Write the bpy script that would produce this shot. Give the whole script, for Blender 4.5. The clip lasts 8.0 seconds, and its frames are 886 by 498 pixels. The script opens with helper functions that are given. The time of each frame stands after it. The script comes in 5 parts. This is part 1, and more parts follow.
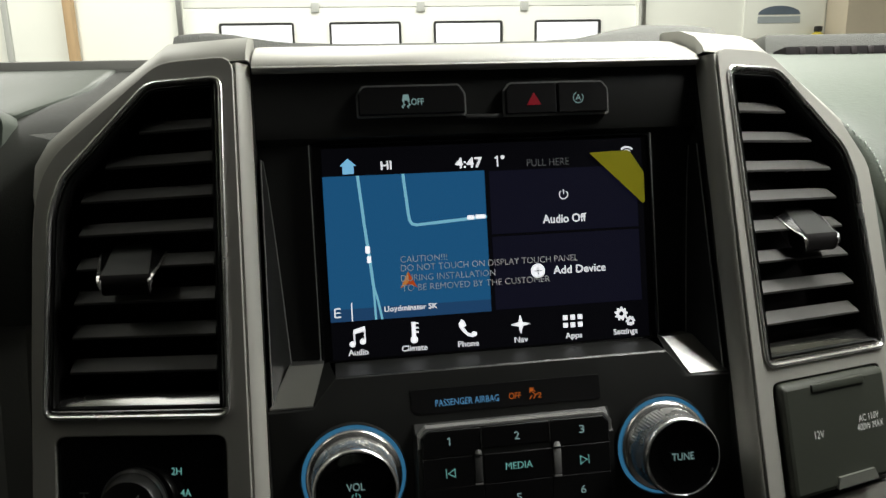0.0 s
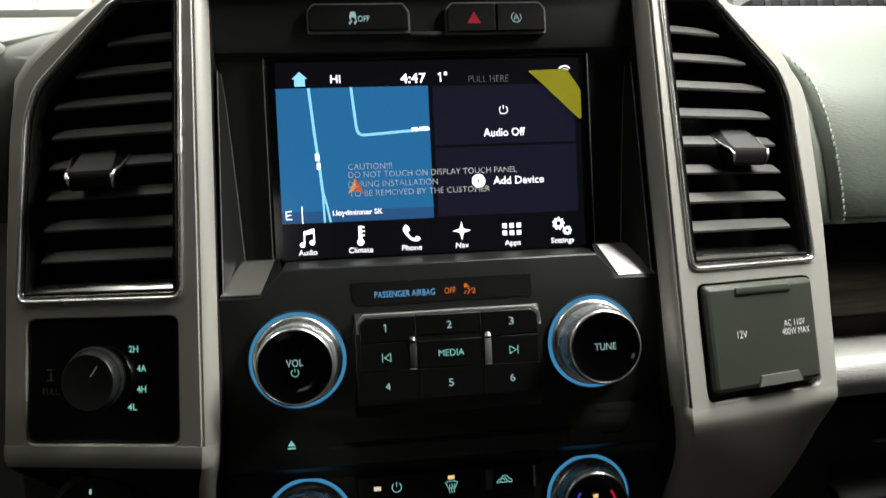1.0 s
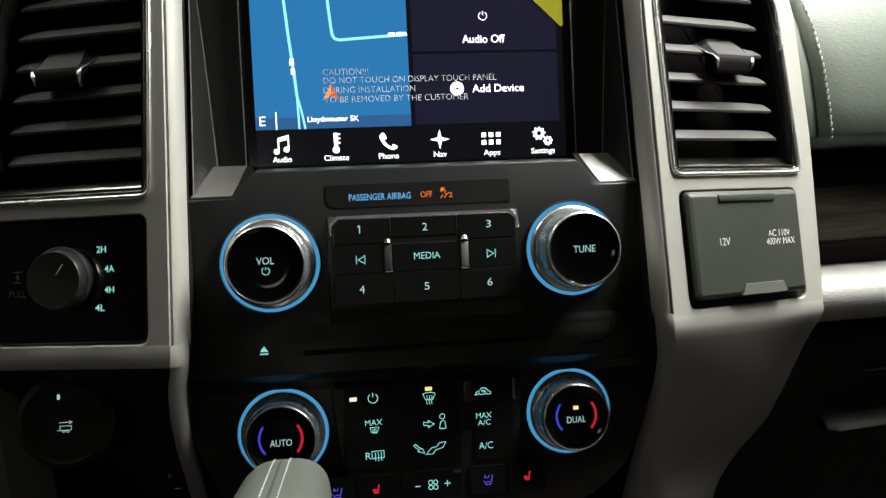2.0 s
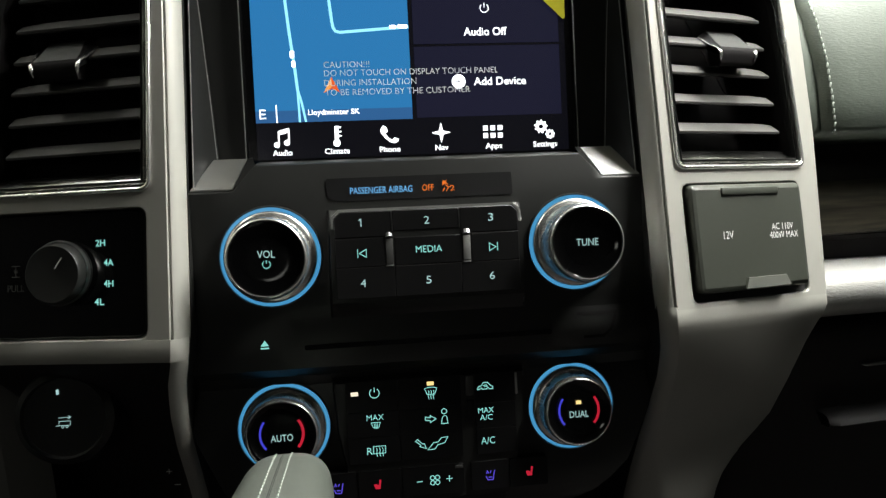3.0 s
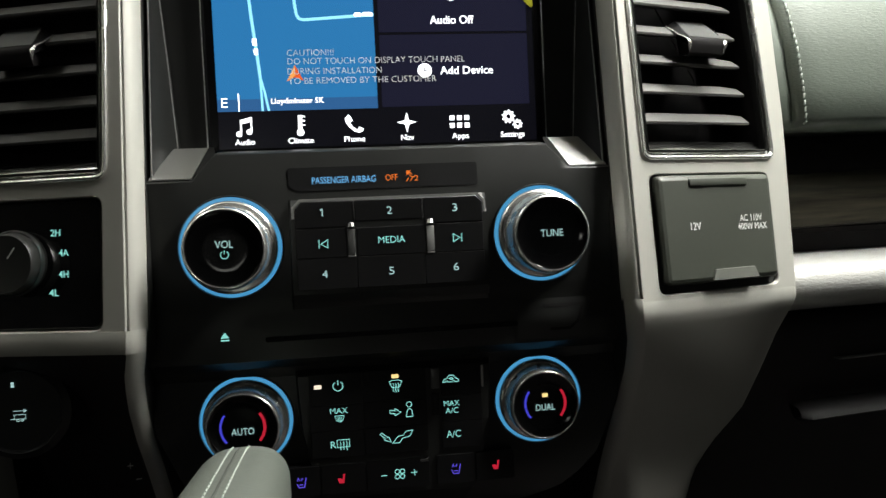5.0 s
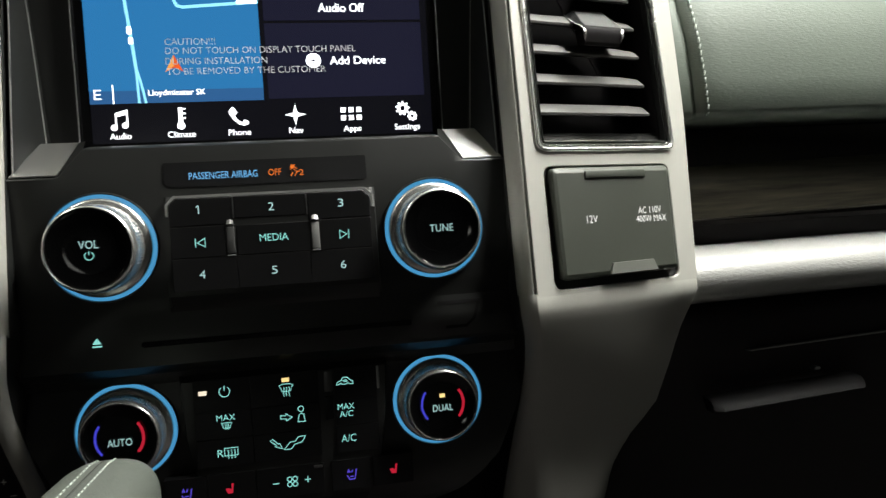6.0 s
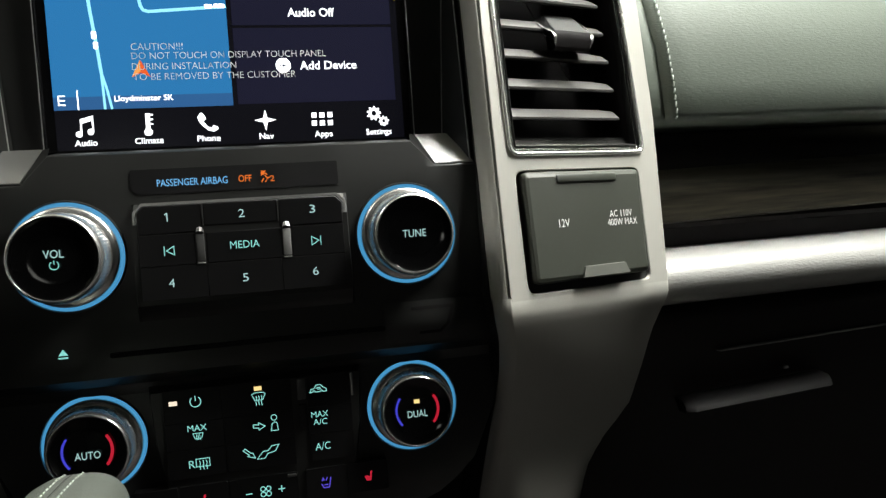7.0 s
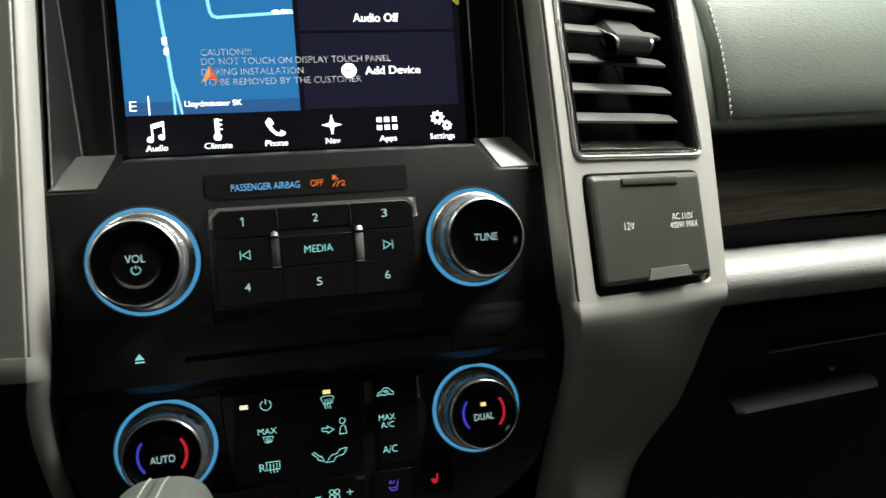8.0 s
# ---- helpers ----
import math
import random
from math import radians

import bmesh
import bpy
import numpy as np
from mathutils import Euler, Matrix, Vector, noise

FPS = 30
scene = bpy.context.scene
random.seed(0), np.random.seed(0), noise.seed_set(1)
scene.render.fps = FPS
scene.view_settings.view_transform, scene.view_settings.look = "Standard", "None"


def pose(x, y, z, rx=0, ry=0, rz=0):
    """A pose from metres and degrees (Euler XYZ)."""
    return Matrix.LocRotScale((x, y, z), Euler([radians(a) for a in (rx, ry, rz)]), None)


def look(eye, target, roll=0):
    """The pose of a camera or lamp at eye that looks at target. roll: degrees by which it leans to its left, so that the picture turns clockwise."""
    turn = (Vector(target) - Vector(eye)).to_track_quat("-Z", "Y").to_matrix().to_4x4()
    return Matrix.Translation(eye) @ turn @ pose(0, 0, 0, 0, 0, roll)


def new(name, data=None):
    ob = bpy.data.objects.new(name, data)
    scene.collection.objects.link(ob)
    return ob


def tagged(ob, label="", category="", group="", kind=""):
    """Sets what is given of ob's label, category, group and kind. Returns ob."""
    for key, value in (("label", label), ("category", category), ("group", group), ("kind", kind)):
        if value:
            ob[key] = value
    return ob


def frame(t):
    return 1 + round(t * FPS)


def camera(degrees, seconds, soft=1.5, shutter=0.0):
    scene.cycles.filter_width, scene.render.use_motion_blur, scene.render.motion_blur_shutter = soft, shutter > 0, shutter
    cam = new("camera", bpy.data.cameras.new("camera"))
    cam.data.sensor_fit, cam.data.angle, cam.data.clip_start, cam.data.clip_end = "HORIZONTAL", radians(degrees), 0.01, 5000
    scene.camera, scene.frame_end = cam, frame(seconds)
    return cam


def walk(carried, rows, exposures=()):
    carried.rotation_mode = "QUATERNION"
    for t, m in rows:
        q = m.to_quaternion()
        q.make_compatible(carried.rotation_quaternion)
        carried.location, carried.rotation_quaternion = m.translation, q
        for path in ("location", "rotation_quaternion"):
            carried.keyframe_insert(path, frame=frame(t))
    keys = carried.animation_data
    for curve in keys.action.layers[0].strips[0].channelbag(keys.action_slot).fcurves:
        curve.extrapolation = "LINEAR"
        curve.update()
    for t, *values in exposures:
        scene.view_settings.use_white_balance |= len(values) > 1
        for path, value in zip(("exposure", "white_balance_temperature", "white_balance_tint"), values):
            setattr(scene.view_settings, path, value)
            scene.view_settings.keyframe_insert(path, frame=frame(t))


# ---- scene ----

# The dashboard is drawn in its own frame (x across, y away from the seats, z up the panel),
# which leans back by LEAN degrees and stands RISE metres over the garage floor.
LEAN, RISE = 12.0, 1.2
DASH = pose(0, 0, RISE, -LEAN, 0, 0)

cam = camera(62.5, 8.0, soft=1.4, shutter=0.3)
PATH = [
    (0, (-0.085, -0.385, 0.119), (0.217, 1.591, 0.058), -3.1),
    (0.5, (-0.063, -0.404, 0.097), (0.191, 1.579, 0.042), -2.8),
    (1, (-0.047, -0.419, 0.063), (0.189, 1.567, 0.019), -2.7),
    (1.5, (-0.043, -0.422, 0.036), (0.193, 1.563, -0.015), -2.6),
    (2, (-0.036, -0.413, 0.014), (0.2, 1.572, -0.046), -2.7),
    (3.5, (-0.041, -0.409, 0.01), (0.204, 1.575, -0.053), -2.7),
    (4, (-0.044, -0.407, 0.008), (0.205, 1.576, -0.054), -2.7),
    (4.2, (-0.044, -0.408, 0.009), (0.207, 1.575, -0.061), -2.8),
    (5.3, (-0.007, -0.406, 0.007), (0.259, 1.575, -0.068), -2.6),
    (5.5, (0.004, -0.405, 0.009), (0.275, 1.574, -0.088), -2.6),
    (6, (0.014, -0.399, 0.004), (0.387, 1.564, -0.08), -3.4),
    (6.5, (0.017, -0.397, 0.004), (0.451, 1.553, -0.078), -3.8),
    (7, (0.014, -0.398, 0.005), (0.461, 1.55, -0.075), -3.9),
    (7.5, (0.008, -0.396, 0.006), (0.459, 1.551, -0.074), -3.9),
    (8, (-0.02, -0.392, 0.008), (0.426, 1.556, -0.065), -4.1),
]
EXPOSURES = [(0, -1.35), (0.5, -0.85), (1.0, -0.40), (1.5, -0.1), (2.0, 0.0), (8.0, 0.0)]
walk(cam, [(t, DASH @ look(eye, target, roll)) for t, eye, target, roll in PATH], EXPOSURES)

# ---- light ----
world = bpy.data.worlds.new("world")
scene.world = world
world.use_nodes = True
world.node_tree.nodes["Background"].inputs[0].default_value = (0.75, 0.85, 0.8, 1)
world.node_tree.nodes["Background"].inputs[1].default_value = 0.05


def area_lamp(name, eye, target, width, depth, watts, colour):
    data = bpy.data.lights.new(name, "AREA")
    data.shape, data.size, data.size_y = "RECTANGLE", width, depth
    data.energy, data.color = watts, colour
    ob = new(name, data)
    ob.matrix_world = look(eye, target)
    return ob


COOL = (1.0, 1.0, 0.94)
# added lamps standing in for garage light at the side and rear windows
area_lamp("window_light_passenger", (0.87, -0.16, 1.79), (0.3, -0.10, 1.3), 0.30, 0.05, 0.10, COOL)
area_lamp("window_light_rear", (-0.36, -1.64, 1.65), (0.0, 0.0, 1.2), 0.20, 0.16, 0.25, COOL)
# unseen lamps added under the roof's front edge to light the panel
area_lamp("added_header_lamp", (0.38, 0.02, 1.79), (0.36, 0.0, 1.0), 0.66, 0.16, 24.5, COOL)
area_lamp("added_header_lamp", (-0.50, 0.05, 1.79), (-0.36, 0.03, 1.2), 0.34, 0.12, 0.95, COOL)
# unseen lamps added under the garage ceiling to brighten the garage
for lamp_x in (-2.6, 0.0, 2.6):
    area_lamp("added_garage_lamp", (lamp_x, 4.45, 4.25), (lamp_x, 4.45, 0), 0.4, 3.4, 400, (1.0, 1.0, 0.92))

# ---- materials ----
MATS = {}


def material(name, colour, rough=0.5, metal=0.0, grain=0.0, scale=200.0, vary=0.12, spread=25.0, bump=0.0, bump_scale=600.0,
             glow=None, strength=1.0, coat=0.0, stretch=(1, 1, 1), pebble=False, shine=0.5, contrast=1.0):
    """A painted, metal or plastic surface with blotches, fine grain and relief."""
    if name in MATS:
        return MATS[name]
    mat = bpy.data.materials.new(name)
    mat.use_nodes = True
    nodes, links = mat.node_tree.nodes, mat.node_tree.links
    bsdf = nodes["Principled BSDF"]
    bsdf.inputs["Base Color"].default_value = (*colour, 1)
    bsdf.inputs["Roughness"].default_value = rough
    bsdf.inputs["Metallic"].default_value = metal
    bsdf.inputs["Specular IOR Level"].default_value = shine
    if coat:
        bsdf.inputs["Coat Weight"].default_value = coat
        bsdf.inputs["Coat Roughness"].default_value = 0.08
    if glow:
        bsdf.inputs["Emission Color"].default_value = (*glow, 1)
        bsdf.inputs["Emission Strength"].default_value = strength
        MATS[name] = mat
        return mat
    coord = nodes.new("ShaderNodeTexCoord")
    mapping = nodes.new("ShaderNodeMapping")
    mapping.inputs["Scale"].default_value = stretch
    links.new(coord.outputs["Object"], mapping.inputs["Vector"])
    wide, fine = nodes.new("ShaderNodeTexNoise"), nodes.new("ShaderNodeTexNoise")
    wide.inputs["Scale"].default_value, wide.inputs["Detail"].default_value = spread, 4
    fine.inputs["Scale"].default_value, fine.inputs["Detail"].default_value = scale, 3
    links.new(mapping.outputs[0], wide.inputs["Vector"])
    links.new(mapping.outputs[0], fine.inputs["Vector"])
    mix = nodes.new("ShaderNodeMix")
    mix.data_type = "RGBA"
    mix.inputs["A"].default_value = (*[c * (1 - vary) for c in colour], 1)
    mix.inputs["B"].default_value = (*[min(1, c * (1 + vary)) for c in colour], 1)
    add = nodes.new("ShaderNodeMath")
    add.operation = "MULTIPLY_ADD"
    add.inputs[1].default_value = grain
    links.new(fine.outputs["Fac"], add.inputs[0])
    links.new(wide.outputs["Fac"], add.inputs[2])
    if contrast != 1.0:
        steep = nodes.new("ShaderNodeMath")
        steep.operation = "MULTIPLY_ADD"
        steep.inputs[1].default_value, steep.inputs[2].default_value = contrast, 0.5 - contrast * (0.5 + 0.5 * grain)
        links.new(add.outputs[0], steep.inputs[0])
        links.new(steep.outputs[0], mix.inputs["Factor"])
    else:
        links.new(add.outputs[0], mix.inputs["Factor"])
    links.new(mix.outputs["Result"], bsdf.inputs["Base Color"])
    gloss = nodes.new("ShaderNodeMapRange")
    gloss.inputs["To Min"].default_value, gloss.inputs["To Max"].default_value = max(0.03, rough - 0.08), min(1, rough + 0.08)
    links.new(wide.outputs["Fac"], gloss.inputs["Value"])
    links.new(gloss.outputs["Result"], bsdf.inputs["Roughness"])
    if bump:
        relief = nodes.new("ShaderNodeBump")
        relief.inputs["Strength"].default_value = bump
        relief.inputs["Distance"].default_value = 0.003 if pebble else 0.0006
        if pebble:
            cell = nodes.new("ShaderNodeTexVoronoi")
            cell.feature = "DISTANCE_TO_EDGE"
            cell.inputs["Scale"].default_value = bump_scale
            warp = nodes.new("ShaderNodeVectorMath")
            warp.operation = "MULTIPLY_ADD"
            warp.inputs[1].default_value = (0.004, 0.004, 0.004)
            links.new(fine.outputs["Color"], warp.inputs[0])
            links.new(mapping.outputs[0], warp.inputs[2])
            links.new(warp.outputs[0], cell.inputs["Vector"])
            links.new(cell.outputs["Distance"], relief.inputs["Height"])
        else:
            rough_noise = nodes.new("ShaderNodeTexNoise")
            rough_noise.inputs["Scale"].default_value = bump_scale
            links.new(mapping.outputs[0], rough_noise.inputs["Vector"])
            links.new(rough_noise.outputs["Fac"], relief.inputs["Height"])
        links.new(relief.outputs["Normal"], bsdf.inputs["Normal"])
    MATS[name] = mat
    return mat


SILVER = material("satin_silver", (0.37, 0.365, 0.33), 0.50, 0.15, 0.1, 900, 0.06, 18, 0.05, 1500)
BLACK = material("satin_black", (0.0150, 0.0154, 0.0146), 0.38, 0, 0.2, 700, 0.2, 30, 0.06, 1800, shine=0.45)
GLOSS = material("gloss_black", (0.003, 0.003, 0.0033), 0.09, 0, 0.1, 300, 0.2, 40)
HOUSING = material("housing_black", (0.0110, 0.0098, 0.0102), 0.7, 0, 0.2, 500, 0.2, 40, shine=0.1)
SLAT = material("slat_grey", (0.070, 0.068, 0.063), 0.5, 0, 0.2, 800, 0.1, 60, 0.1, 2500)
TAB = material("tab_dark", (0.030, 0.031, 0.029), 0.45, 0, 0.2, 800, 0.1, 60, 0.1, 2500)
TABFRONT = material("tab_black", (0.010, 0.010, 0.010), 0.22, 0, 0.2, 800, 0.1, 60)
CHROME = material("chrome", (0.92, 0.91, 0.88), 0.25, 0.92, 0.05, 200, 0.04, 30)
KNURL = material("dark_chrome", (0.50, 0.50, 0.49), 0.30, 1.0, 0.05, 200, 0.06, 40)
# pale edge colours that stand in for highlights caught by bevels
EDGE = material("edge_glint_dim", (0.10, 0.10, 0.098), 0.35, 0.4, 0.2, 900, 0.15, 60)
EDGEGLINT = material("key_edge", (0.34, 0.34, 0.33), 0.35, 0.4, 0.2, 900, 0.15, 60)
WEDGE = material("satin_wedge", (0.31, 0.31, 0.30), 0.33, 0.92, 0.1, 800, 0.08, 40, 0.05, 1500)
GREYTRIM = material("flap_grey", (0.034, 0.038, 0.029), 0.5, 0, 0.15, 900, 0.08, 40, 0.12, 2200)
PAD = material("grey_green_leather", (0.100, 0.116, 0.097), 0.50, 0, 0.25, 350, 0.10, 14, 0.11, 400, pebble=True, stretch=(0.42, 1, 1.5), shine=0.35)
LEDGE = material("silver_leather", (0.46, 0.46, 0.44), 0.38, 0.25, 0.2, 400, 0.06, 16, 0.19, 360, pebble=True, stretch=(0.4, 1, 1.3))
DARKTRIM = material("dark_trim", (0.020, 0.0165, 0.0170), 0.55, 0, 0.2, 500, 0.2, 20, 0.2, 1200, shine=0.25)
THREAD = material("pale_thread", (0.33, 0.37, 0.33), 0.8, 0, 0.2, 3000, 0.1, 200)
WOOD = material("dark_wood", (0.050, 0.045, 0.032), 0.45, 0, 0.6, 420, 0.6, 90, 0.1, 300, stretch=(0.022, 1, 1), shine=0.3, contrast=2.6)
HANDLE = material("handle_black", (0.014, 0.0132, 0.0134), 0.55, 0, 0.15, 900, 0.08, 40, 0.08, 2200, shine=0.15)
SIDEGREY = material("recess_grey", (0.010, 0.0104, 0.0098), 0.5, 0, 0.15, 900, 0.08, 40, 0.08, 2200, shine=0.2)
LEVERHIDE = material("lever_leather", (0.080, 0.088, 0.076), 0.45, 0, 0.25, 350, 0.10, 14, 0.15, 700, pebble=True)
KNOBGRIP = material("knob_grip", (0.62, 0.62, 0.60), 0.26, 0.85, 0.05, 200, 0.06, 40)
KNOBCHROME = material("knob_chrome", (0.80, 0.80, 0.78), 0.24, 0.92, 0.05, 200, 0.03, 40)
CAPBLACK = material("cap_black", (0.0022, 0.0022, 0.0024), 0.06, 0, 0.1, 300, 0.2, 40, shine=0.35)
RIMCHROME = material("rim_chrome", (0.30, 0.30, 0.29), 0.16, 1.0, 0.05, 200, 0.06, 40)
DASHTOP = material("dash_top", (0.13, 0.132, 0.122), 0.75, 0, 0.25, 400, 0.1, 14, 0.4, 520, pebble=True, shine=0.25)
SEALGREY = material("seal_grey", (0.19, 0.19, 0.175), 0.6, 0, 0.2, 500, 0.1, 20, 0.2, 900, shine=0.3)
# leather lowered in tone to stand for shade beside the upright
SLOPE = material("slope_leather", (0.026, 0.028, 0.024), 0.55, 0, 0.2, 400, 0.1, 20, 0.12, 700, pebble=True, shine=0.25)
RUBBER = material("rubber_seal", (0.015, 0.015, 0.014), 0.7, 0, 0.2, 500, 0.2, 40)


def glowing(name, colour, strength=1.0, base=(0.004, 0.004, 0.004), rough=0.16):
    return material(name, base, rough, glow=colour, strength=strength, shine=0.3)


MAP = glowing("map_blue", (0.026, 0.195, 0.46), 1.0)
MAPSTRIP = glowing("map_strip", (0.030, 0.120, 0.30), 1.0)
ROAD = glowing("map_road", (0.27, 0.70, 0.90), 1.5)
# navy and black grounds glow extra to stand for haze on the film
NAVY = glowing("screen_navy", (0.0110, 0.0112, 0.0270), 1.0)
NIGHT = glowing("screen_black", (0.0034, 0.0034, 0.0058), 1.0)
WHITE = glowing("screen_white", (0.95, 0.97, 1.0), 2.6)
HOMEBLUE = glowing("screen_blue", (0.25, 0.62, 0.95), 1.8)
POINTER = glowing("pointer_red", (0.85, 0.12, 0.02), 1.0)
POINTERLIGHT = glowing("pointer_orange", (1.0, 0.42, 0.10), 1.0)
TEAL = glowing("legend_teal", (0.30, 0.82, 0.74), 0.85)
PALE = glowing("legend_pale", (0.50, 0.80, 0.78), 0.75)
SKY = glowing("legend_blue", (0.16, 0.48, 0.85), 0.9)
AMBER = glowing("legend_amber", (0.95, 0.22, 0.03), 0.8)
LEDPALE = glowing("led_pale", (1.0, 0.86, 0.66), 1.0)
LED = glowing("led_amber", (1.0, 0.72, 0.28), 1.1)
HALO = glowing("halo_blue", (0.075, 0.35, 0.64), 0.8)
COLD = glowing("arc_blue", (0.07, 0.07, 0.75), 0.8)
HOT = glowing("arc_red", (0.70, 0.02, 0.05), 0.7)
HAZARD = material("hazard_red", (0.42, 0.012, 0.03), 0.4)
PRINT = material("white_print", (0.75, 0.76, 0.73), 0.6)
DIMPRINT = material("dim_print", (0.10, 0.10, 0.095), 0.6)
FILMINK = material("film_ink", (0.90, 0.92, 0.93), 0.6)
FILMDIM = material("film_ink_dim", (0.22, 0.23, 0.24), 0.6)
YELLOW = material("film_yellow", (0.40, 0.37, 0.014), 0.35)
WALLPAINT = material("wall_paint", (0.82, 0.83, 0.77), 0.8, 0, 0.2, 40, 0.04, 1.5, 0.1, 60)
DOORPAINT = material("door_paint", (0.86, 0.87, 0.83), 0.55, 0, 0.2, 60, 0.04, 1.2)
CONCRETE = material("concrete", (0.30, 0.29, 0.27), 0.7, 0, 0.4, 30, 0.18, 1.5, 0.3, 40)
PIPEGREY = material("pipe_grey", (0.45, 0.46, 0.44), 0.5, 0, 0.2, 40, 0.06, 3)
PINE = material("pine_post", (0.42, 0.29, 0.16), 0.6, 0, 0.4, 30, 0.2, 4, stretch=(4, 4, 0.3))
BROWNWALL = material("beige_wall", (0.52, 0.46, 0.36), 0.8, 0, 0.3, 30, 0.1, 2)
# unseen cab surfaces, darkened to cut light bounced onto the dashboard
HEADLINER = material("headliner", (0.07, 0.07, 0.066), 0.9, 0, 0.3, 400, 0.06, 8)
CABTRIM = material("cab_trim", (0.014, 0.014, 0.0135), 0.7, 0, 0.3, 300, 0.1, 8, shine=0.25)
DARKFRAME = material("frame_black", (0.02, 0.02, 0.02), 0.5, 0, 0.2, 50, 0.1, 5)
PANE = glowing("lit_pane", (1.0, 1.0, 0.97), 3.5, rough=0.3)

# ---- builders ----
ORIGIN = {}


def thing(name, place, label, category, group="", kind="", base=None):
    """An Empty at the thing's base, in the dashboard's frame (or the garage's, with base=Matrix())."""
    ob = new(name)
    ob.empty_display_size = 0.02
    ob.matrix_world = (DASH if base is None else base) @ Matrix.Translation(place)
    ORIGIN[ob.name] = Vector(place)
    tagged(ob, label, category, group, kind)
    return ob


def finish(name, bm, mat, smooth=38, warp=None):
    if warp:
        for v in bm.verts:
            v.co = Vector(warp(*v.co))
    bmesh.ops.recalc_face_normals(bm, faces=bm.faces[:])
    me = bpy.data.meshes.new(name)
    bm.to_mesh(me)
    bm.free()
    me.materials.append(mat)
    for p in me.polygons:
        p.use_smooth = True
    me.set_sharp_from_angle(angle=radians(smooth))
    return me


def part(name, bm, mat, parent, label="", warp=None, bevel=0.0, smooth=38):
    """Links a bmesh, drawn in its thing's frame of reference, as one mesh under a thing or a part."""
    ob = new(name, finish(name, bm, mat, smooth, warp))
    ob.parent = parent
    if parent.name in ORIGIN:
        ob.matrix_basis = Matrix.Translation(-ORIGIN[parent.name])
    if bevel:
        mod = ob.modifiers.new("bevel", "BEVEL")
        mod.width, mod.segments, mod.limit_method, mod.angle_limit = bevel, 2, "ANGLE", radians(35)
    return tagged(ob, label)


def setting(name, bm, mat, label, category, base=None, warp=None, bevel=0.0):
    """One mesh of the setting, or a one-piece thing."""
    ob = new(name, finish(name, bm, mat, 38, warp))
    ob.matrix_world = DASH if base is None else base
    if bevel:
        mod = ob.modifiers.new("bevel", "BEVEL")
        mod.width, mod.segments, mod.limit_method, mod.angle_limit = bevel, 2, "ANGLE", radians(35)
    return tagged(ob, label, category, kind="structure")


def add_box(bm, x0, x1, y0, y1, z0, z1):
    m = Matrix.LocRotScale(((x0 + x1) / 2, (y0 + y1) / 2, (z0 + z1) / 2), None, (x1 - x0, y1 - y0, z1 - z0))
    return bmesh.ops.create_cube(bm, size=1, matrix=m)["verts"]


def box(x0, x1, y0, y1, z0, z1, bevel=0.0, segments=2):
    bm = bmesh.new()
    add_box(bm, x0, x1, y0, y1, z0, z1)
    if bevel:
        bmesh.ops.bevel(bm, geom=bm.edges[:], offset=bevel, segments=segments, affect="EDGES", profile=0.5)
    return bm


def rounded(points, radius, n=4):
    """A closed outline with its corners rounded."""
    out, count = [], len(points)
    for i, p in enumerate(points):
        a, b, c = Vector(points[i - 1]), Vector(p), Vector(points[(i + 1) % count])
        u, w = (a - b), (c - b)
        r = min(radius, u.length * 0.45, w.length * 0.45)
        s, e = b + u.normalized() * r, b + w.normalized() * r
        for k in range(n + 1):
            t = k / n
            out.append(tuple(s * (1 - t) ** 2 + b * 2 * t * (1 - t) + e * t * t))
    return out


def add_prism(bm, outline, y0, y1):
    """An outline in x, z, solid from y0 to y1."""
    front = [bm.verts.new((x, y0, z)) for x, z in outline]
    back = [bm.verts.new((x, y1, z)) for x, z in outline]
    bm.faces.new(front)
    bm.faces.new(back[::-1])
    for i in range(len(outline)):
        bm.faces.new((front[i - 1], front[i], back[i], back[i - 1]))


def prism(outline, y0, y1):
    bm = bmesh.new()
    add_prism(bm, outline, y0, y1)
    return bm


def pierced(outline, holes, y0, y1):
    """A plate with holes through it."""
    bm = bmesh.new()
    for loop in (outline, *holes):
        verts = [bm.verts.new((x, y0, z)) for x, z in loop]
        for i in range(len(verts)):
            bm.edges.new((verts[i - 1], verts[i]))
    bmesh.ops.triangle_fill(bm, use_beauty=True, use_dissolve=False, edges=bm.edges[:])
    made = bmesh.ops.extrude_face_region(bm, geom=bm.faces[:])
    for v in made["geom"]:
        if isinstance(v, bmesh.types.BMVert):
            v.co.y = y1
    return bm


def inset(outline, d):
    """The outline drawn in by d (counter-clockwise or clockwise alike)."""
    count = len(outline)
    area = sum(outline[i - 1][0] * outline[i][1] - outline[i][0] * outline[i - 1][1] for i in range(count))
    sign = 1 if area > 0 else -1
    out = []
    for i in range(count):
        a, b, c = Vector(outline[i - 1]), Vector(outline[i]), Vector(outline[(i + 1) % count])
        u, w = (b - a), (c - b)
        if u.length < 1e-9 or w.length < 1e-9:
            u = w = c - a
        u, w = u.normalized(), w.normalized()
        n = Vector((-u.y, u.x)) + Vector((-w.y, w.x))
        n = n.normalized() if n.length > 1e-6 else Vector((-u.y, u.x))
        cosine = max(0.5, n.dot(Vector((-u.y, u.x))))
        out.append(tuple(b + n * (sign * d / cosine)))
    return out


